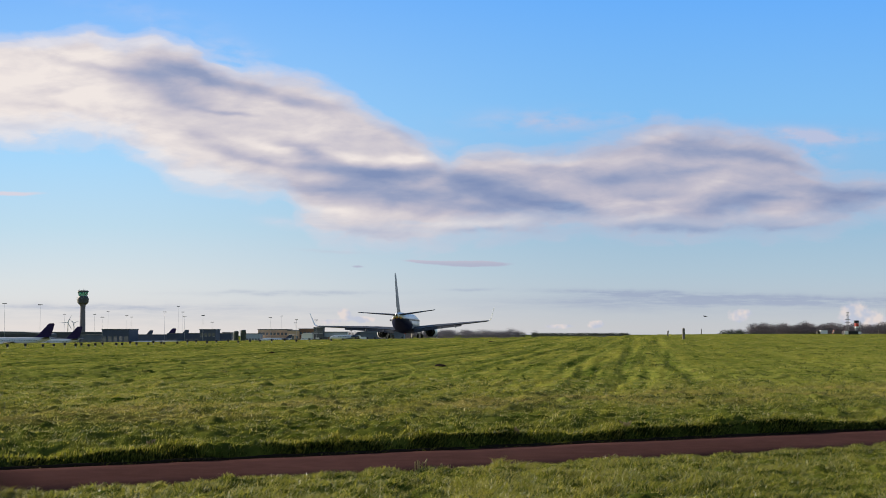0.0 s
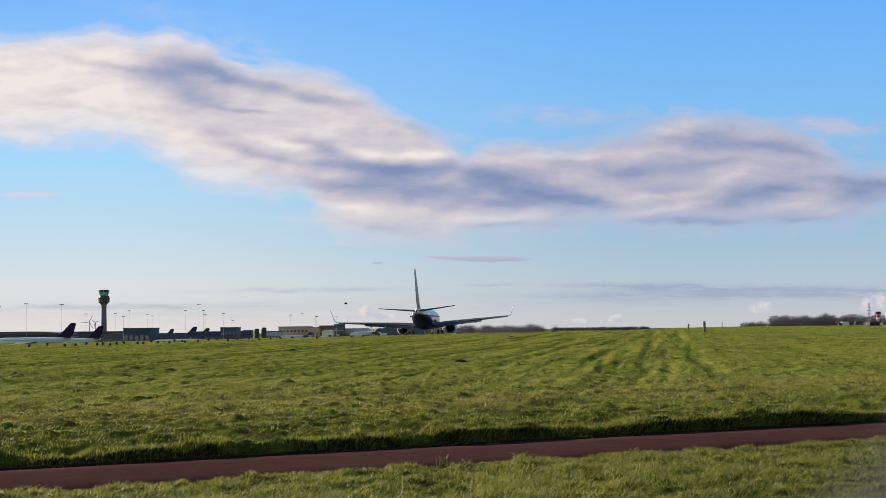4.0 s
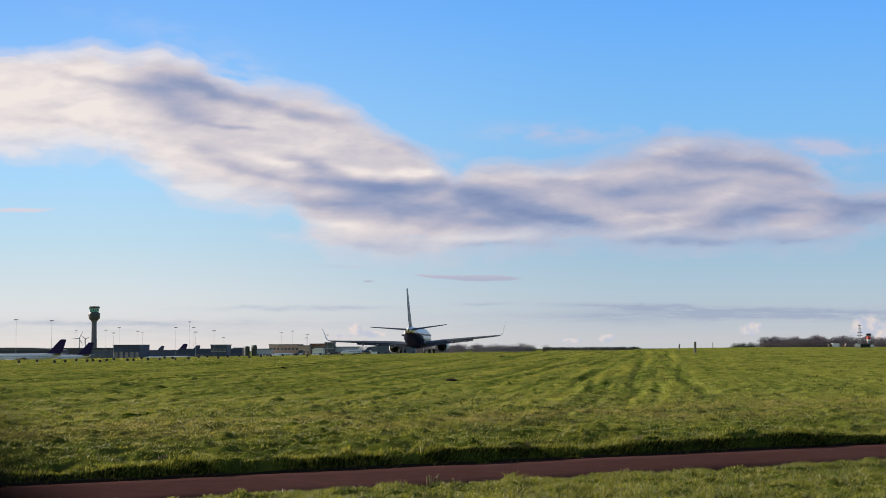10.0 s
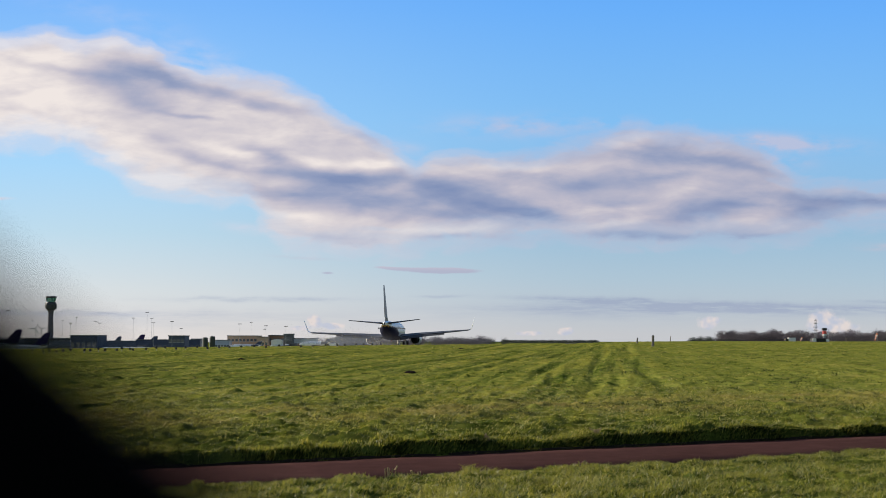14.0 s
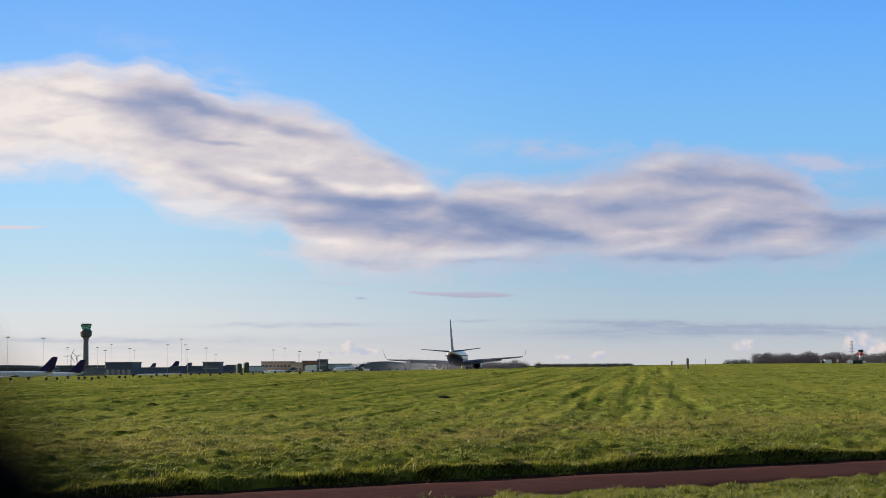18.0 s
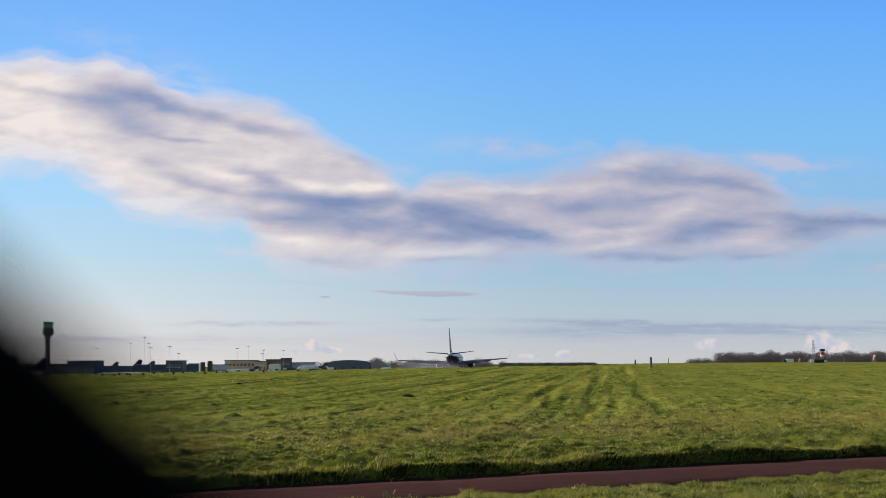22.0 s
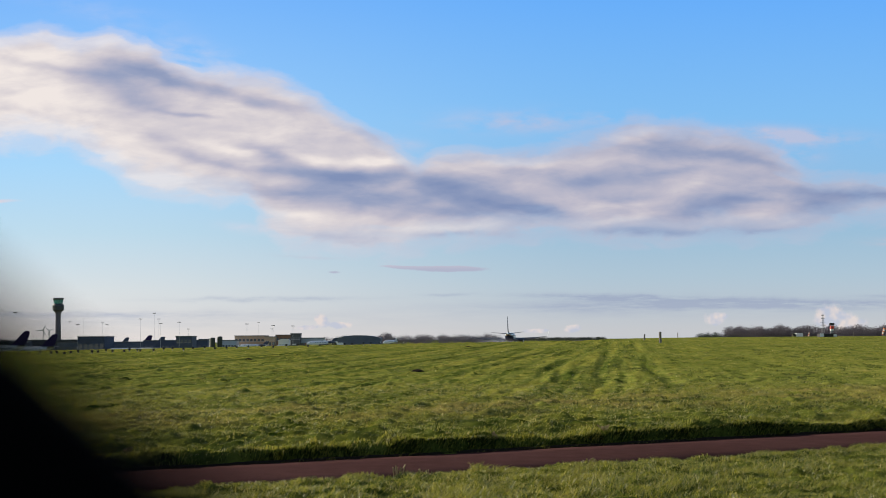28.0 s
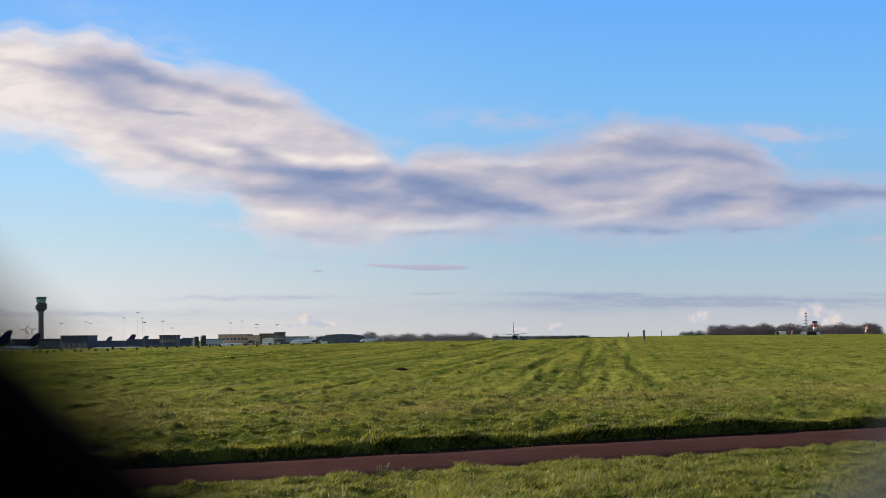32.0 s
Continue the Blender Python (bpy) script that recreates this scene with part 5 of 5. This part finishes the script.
def windsock(b, d, size, turn):
    x = b / 1000 * d
    ob = thing("windsock", pose(x, d, ground_z(x, d), 0, 0, turn), "drooping orange and white windsock on a pole", "windsock", "windsocks")
    part("pole", pole(bmesh.new(), 0, 0, 0, size * 1.15, 0.03, 0.03), GALV, ob)
    tip = Vector((0.35, 0, -0.94)).normalized()
    for i in range(5):
        a, c = Vector((0.05, 0, size * 1.12)) + tip * (size * 0.2 * i), Vector((0.05, 0, size * 1.12)) + tip * (size * 0.2 * (i + 1))
        q = tip.to_track_quat("Z", "Y")
        r0, r1 = size * (0.17 - 0.02 * i), size * (0.17 - 0.02 * (i + 1))
        ring = lambda o, r: [o + q @ Vector((r * math.cos(2 * math.pi * j / 12), r * math.sin(2 * math.pi * j / 12), 0)) for j in range(12)]
        part("sock_band", add_loft(bmesh.new(), [ring(a, r0), ring(c, r1)]), ORANGE if i % 2 == 0 else WHITE, ob)


windsock(269.5, 330, 0.95, 180)
windsock(322.0, 300, 1.5, 180)


def twin_board(b, d):
    x = b / 1000 * d
    ob = thing("marker_board", pose(x, d, ground_z(x, d)), "two stacked cream boards in a dark frame", "sign")
    part("frame", box(-0.95, 0.95, 0, 0.2, 0, 2.6, bevel=0.03), DARK_CLAD, ob)
    for z in (0.35, 1.45):
        part("board", box(-0.85, 0.85, -0.05, 0.0, z - 0.05, z + 1.0), WHITE, ob)


twin_board(339.5, 300)


def service_van(name, b, d, turn, cab, load, label, size=1.0):
    x = b / 1000 * d
    ob = thing(name, pose(x, d, ground_z(x, d, False), 0, 0, turn), label, "truck")
    ob.scale = (size, size, size)
    part("chassis", box(-1.0, 1.0, -3.0, 3.0, 0.5, 0.8, bevel=0.05), DARK_METAL, ob)
    c = part("cab", box(-1.1, 1.1, 1.4, 3.1, 0.8, 2.6, bevel=0.15), cab, ob)
    part("windscreen", box(-0.95, 0.95, 3.08, 3.14, 1.6, 2.4), WINDOW, c)
    part("load_box", box(-1.2, 1.2, -3.1, 1.2, 0.8, 3.0, bevel=0.08), load, ob)
    for sx in (-1, 1):
        for wy in (-2.0, 2.2):
            bm = add_loft(bmesh.new(), [disc(sx * 1.0 + o, wy, 0.5, r, r, "x", 16) for o, r in ((-0.14, 0.4), (-0.1, 0.5), (0.1, 0.5), (0.14, 0.4))])
            part("wheel", bm, TYRE, ob)


service_van("works_van", 261.0, 345, 100, TYRE, WHITE, "white-bodied works van with a dark cab", 0.4)


for i, (b, d, turn, size) in enumerate(((-134.0, 905, 80, 1.0), (-131.0, 880, 265, 0.8), (-127.5, 910, 95, 1.2), (-104.0, 890, 90, 1.0), (-101.0, 900, 20, 1.1), (-97.0, 870, 80, 0.9), (-93.5, 905, 100, 1.1), (-87.0, 890, 95, 0.9), (-83.5, 900, 85, 1.2), (-78.0, 910, 90, 1.1), (-56.0, 880, 90, 0.9), (-151.0, 900, 85, 1.0), (-179.0, 890, 92, 1.0), (-196.0, 880, 88, 0.8))):
    load = (WHITE, DARK_CLAD, STEEL_CLAD, BRICK, BLUE_CLAD)[i * 2 % 5]
    service_van("apron_truck", b, d - 125, turn, (WHITE, TYRE, WHITE)[i % 3], load, ("white", "dark grey", "pale grey", "brown", "blue-grey")[i * 2 % 5] + "-bodied service truck on the apron", size * 0.85)


def molehill(b, d, wide):
    x = b / 1000 * d
    ob = thing("molehill", pose(x, d, max(ground_z(x, d), ground_z(x * 0.985, d * 0.985), ground_z(x * 0.97, d * 0.97) - 0.02) - 0.02), "small dark heap of bare earth in the grass", "molehill", "molehills")
    rng = np.random.default_rng(int(d))
    rings = [[(p[0] * k, p[1] * k, p[2]) for p, k in zip(disc(0, 0, z, wide * r, wide * r * 1.2, "z", 14), rng.uniform(0.8, 1.2, 14))] for z, r in ((0, 1.0), (0.06, 0.85), (0.11, 0.5), (0.13, 0.15))]
    part("heap", add_loft(bmesh.new(), rings), EARTH_SHADE, ob)


for b, d, wide in ((-1.6, 62, 0.30), (33.0, 150, 0.3), (-118.0, 95, 0.22)):
    molehill(b, d, wide)


def weed(x, y, tall, seed):
    """A dry dock plant: a few stiff stalks with brown seed heads over a rosette of leaves."""
    rng = np.random.default_rng(seed)
    ob = thing("dry_weed", pose(x, y, ground_z(x, y) - 0.02), "dry brown weed tuft on the grass verge", "plant", "dry weeds")
    for i in range(14):
        a, lean = rng.uniform(0, 6.28), rng.uniform(0.1, 0.9)
        h = tall * rng.uniform(0.5, 1.0)
        tip = (lean * h * math.cos(a), lean * h * math.sin(a), h)
        stalk = part("stalk", bar(bmesh.new(), (0.05 * math.cos(a), 0.05 * math.sin(a), 0), tip, 0.004, 4), STRAW, ob)
        if i % 2:
            q = Vector(tip)
            part("seed_head", bar(bmesh.new(), q * 0.75, q * 1.05, 0.012, 5), STRAW, stalk)


for i, (x, y, tall) in enumerate(((-0.31, 18.9, 0.30), (0.05, 19.05, 0.26), (-0.7, 18.75, 0.22), (-3.9, 16.6, 0.24), (-2.1, 17.9, 0.2), (2.4, 20.3, 0.22), (-5.2, 15.7, 0.25), (4.9, 21.7, 0.2), (1.2, 23.4, 0.22), (-4.2, 20.9, 0.22), (3.1, 24.6, 0.24))):
    weed(x, y, tall * 0.6, 40 + i)


# ---- chain-link fence right before the lens ----
def fence():
    r, slant = 0.0038, radians(42)
    ob = thing("chain_link_fence", pose(0, 0, 0), "black plastic-coated chain-link fence close before the lens", "fence")
    x_half, z_top, gap = 1.6, 2.3, 0.05
    base = ground_z(0, 0) - 0.02
    for fall, start, y in ((-1, -0.01210 - r / math.sin(slant), 0.033), (1, 0.01887 + r / math.sin(slant), 0.0345)):
        for i in range(-45, 46):
            x0 = start + i * gap / math.sin(slant)
            pts = []
            # where this slanting wire enters and leaves the panel
            for z in (base, z_top):
                x = x0 + fall * (z - EYE) / math.tan(slant)
                x = max(-x_half, min(x_half, x))
                pts.append((x, y, EYE + fall * (x - x0) * math.tan(slant)))
            if abs(pts[0][0] - pts[1][0]) > 0.02:
                bm = bmesh.new()
                bar(bm, pts[0], pts[1], r, 16)
                part("wire", bm, PLASTIC_BLACK if fall < 0 else PLASTIC_SUNLIT, ob, smooth=True)
    for x in (-x_half, x_half):
        post = part("post", pole(bmesh.new(), x, 0.06, base, z_top + 0.05, 0.024, 0.024, 12), GALV, ob)
        part("post_cap", add_loft(bmesh.new(), [disc(x, 0.06, z_top + 0.05 + z, k, k, "z", 12) for z, k in ((0, 0.027), (0.02, 0.02), (0.03, 0.005))]), GALV, post)
    bm = bmesh.new()
    bar(bm, (-x_half, 0.045, z_top), (x_half, 0.045, z_top), 0.004)
    part("line_wire", bm, GALV, ob)


fence()


# ---- birds over the field ----
def bird(name, m):
    ob = thing(name, m, "dark lapwing-sized bird in flight", "bird", "flying birds")
    bm = add_loft(bmesh.new(), [disc(0, y, z, a, b, "y", 10) for y, z, a, b in ((0.20, 0.02, 0.01, 0.01), (0.16, 0.02, 0.035, 0.035), (0.08, 0, 0.06, 0.06), (-0.05, 0, 0.065, 0.06), (-0.15, 0, 0.03, 0.025), (-0.26, 0.0, 0.05, 0.008))])
    part("body", bm, FEATHER, ob, smooth=True)
    wings = []
    for s in (-1, 1):
        bm = foil(bmesh.new(), [((0, 0.07, 0), (0, -0.09, 0), 0.02, (0, 0, 1)), ((s * 0.18, 0.09, 0.01), (s * 0.18, -0.08, 0.01), 0.014, (0, 0, 1)), ((s * 0.38, 0.0, 0.0), (s * 0.38, -0.07, 0.0), 0.006, (0, 0, 1))])
        wing = part("wing", bm, FEATHER, ob)
        wings.append((s, wing))
    return ob, wings


FLIGHTS = (
    ((0, 27.1, 3.43), (1, 15.7, 5.3), (2, 13.2, 6.8), (3, 2.1, 6.25), (3.5, -5.3, 5.5), (4, -12.1, 4.4), (6.3, -62, 4.0), (32, -420, 12.0)),
    ((0, 54.0, 3.6), (1, 27.7, 3.45), (2, 24.4, 3.07), (3, 15.1, 2.5), (3.5, 5.3, 2.3), (4.3, -8.0, 2.6), (6.3, -62, 4.5), (32, -430, 14.0)),
    ((0, 52.0, 3.0), (2, 18.6, 2.66), (3, 11.9, 2.4), (4.3, -6.0, 2.5), (6.3, -60, 3.6), (32, -410, 10.0)))
birds = [bird("flying_bird", pose(rows[0][1], 150, rows[0][2])) for rows in FLIGHTS]


def more_motions():
    for i, ((ob, wings), rows) in enumerate(zip(birds, FLIGHTS)):
        walk(ob, [(t, pose(x, 150.0 + 3 * i, z, 4, 0, 84)) for t, x, z in rows])
        for s, wing in wings:
            beats = [(k * 0.1, pose(0, 0, 0, 0, -s * 38 * math.sin(k * 1.9 + i), 0)) for k in range(66)]
            walk(wing, beats + [(32.0, pose(0, 0, 0))])


# ---- exhaust ----
def exhaust_haze():
    """Thin bulging veils of hot exhaust one behind another, thickest at their middles."""
    m = bpy.data.materials.new("thin_exhaust")
    m.use_nodes = True
    m.node_tree.nodes.remove(m.node_tree.nodes["Principled BSDF"])
    n = Nodes(m.node_tree)
    sep = n.node("ShaderNodeSeparateXYZ")
    n.put(sep.inputs[0], n.node("ShaderNodeUVMap", uv_map="veil").outputs[0])
    thick = spot(n, 0.5, 0.42, 0.24, 0.22, 0.0, sep.outputs[0], sep.outputs[1])
    wisp = n.ramp(n.noise(n.node("ShaderNodeTexCoord").outputs["Object"], 0.35, 4, 0.6), [(0.35, 0.3), (0.65, 1.0)])
    white, through_it, lit, clearing, mx = n.node("ShaderNodeBsdfDiffuse"), n.node("ShaderNodeBsdfTranslucent"), n.node("ShaderNodeMixShader"), n.node("ShaderNodeBsdfTransparent"), n.node("ShaderNodeMixShader")
    white.inputs[0].default_value = through_it.inputs[0].default_value = (0.72, 0.72, 0.76, 1)
    n.put(lit.inputs[1], white.outputs[0])
    n.put(lit.inputs[2], through_it.outputs[0])
    n.put(mx.inputs[0], n.math("MULTIPLY", n.math("MULTIPLY", thick, wisp), 0.15))
    n.put(mx.inputs[1], clearing.outputs[0])
    n.put(mx.inputs[2], lit.outputs[0])
    n.put(m.node_tree.nodes["Material Output"].inputs[0], mx.outputs[0])
    rng = np.random.default_rng(71)
    verts, faces, uvs = [], [], []
    for i in range(6):
        cx, cy, half, high = rng.uniform(-3, 3) - 0.8 * i, -22.0 - 6.0 * i, rng.uniform(7, 10), rng.uniform(4.5, 6.0)
        k = len(verts)
        for r in range(9):
            for c in range(13):
                a, b = c / 12, r / 8
                verts.append((cx + (2 * a - 1) * half, cy - 2.0 * math.sin(math.pi * a) * math.sin(math.pi * b), high * b - 0.8))
                uvs.append((a, b))
        faces += [(k + r * 13 + c, k + r * 13 + c + 1, k + r * 13 + c + 14, k + r * 13 + c + 13) for r in range(8) for c in range(12)]
    mesh = bpy.data.meshes.new("exhaust_haze")
    mesh.from_pydata(verts, [], faces)
    layer = mesh.uv_layers.new(name="veil")
    for loop in mesh.loops:
        layer.data[loop.index].uv = uvs[loop.vertex_index]
    ob = link("exhaust_haze", mesh, m, smooth=True)
    ob.matrix_world = pose(JET_AT.x, JET_AT.y, -9.0, 0, 0, HEAD)
    return tagged(ob, "thin grey exhaust haze behind the departing airliner", "exhaust haze", kind="stuff")


haze = exhaust_haze()


# ---- what moves ----
# seconds, and metres that the airliner has rolled by then
ROLL = ((0, 0), (4, 0), (8, 0), (9, 0), (10, 1), (11, 4), (12, 9), (13, 15), (14, 23), (15, 33.5), (16, 46), (17, 61), (18, 78), (19, 96), (20, 116), (21, 137.5), (22, 161), (23, 189), (24, 221), (25, 256), (26, 293), (27, 332), (28, 372), (29, 413.5), (30, 457), (31, 502.5), (32, 550))


def motions():
    walk(cloud, [(0, pose(0, 0, 0)), (16, pose(-11.5, -75, -4.5)), (32, pose(-23, -150, -9))])
    rows = []
    for t, s in ROLL:
        x, y = JET_AT.x + s * math.sin(RUNWAY_TURN), JET_AT.y + s * math.cos(RUNWAY_TURN)
        # it stands a little askew on the cambered end of the runway and straightens out as it gathers speed
        head = float(np.interp(t, (0, 12, 17, 20, 25, 32), (3.3, 3.3, 4.5, 5.2, 6.4, 7.45)))
        tip = float(np.interp(t, (0, 9, 14, 32), (-1.8, -1.8, -1.1, -0.8)))
        rows.append((t, pose(x, y, ground_z(x, y, False) + 0.09, 0, tip, -head)))
    walk(jet, rows)
    # the haze wells up from the tarmac as the engines spool up and trails the airliner
    trail = []
    for t, s in ROLL:
        x, y = JET_AT.x + s * math.sin(RUNWAY_TURN), JET_AT.y + s * math.cos(RUNWAY_TURN)
        trail.append((t, pose(x, y, ground_z(x, y, False) - 9.0 * (1 - ease(9.5, 13.5, t)), 0, 0, HEAD)))
    walk(haze, trail)
    walk(taxi_jet, [(t, place(b, d, turn)) for t, b, d, turn in ((0, -6.0, 990, 166), (17, -13.0, 920, 166), (19, -14.4, 905, 164), (21, -16.2, 885, 162), (25, -18.7, 850, 158), (28, -20.6, 825, 154), (31, -23.0, 795, 148), (32, -23.8, 787, 146))])
    more_motions()


motions()
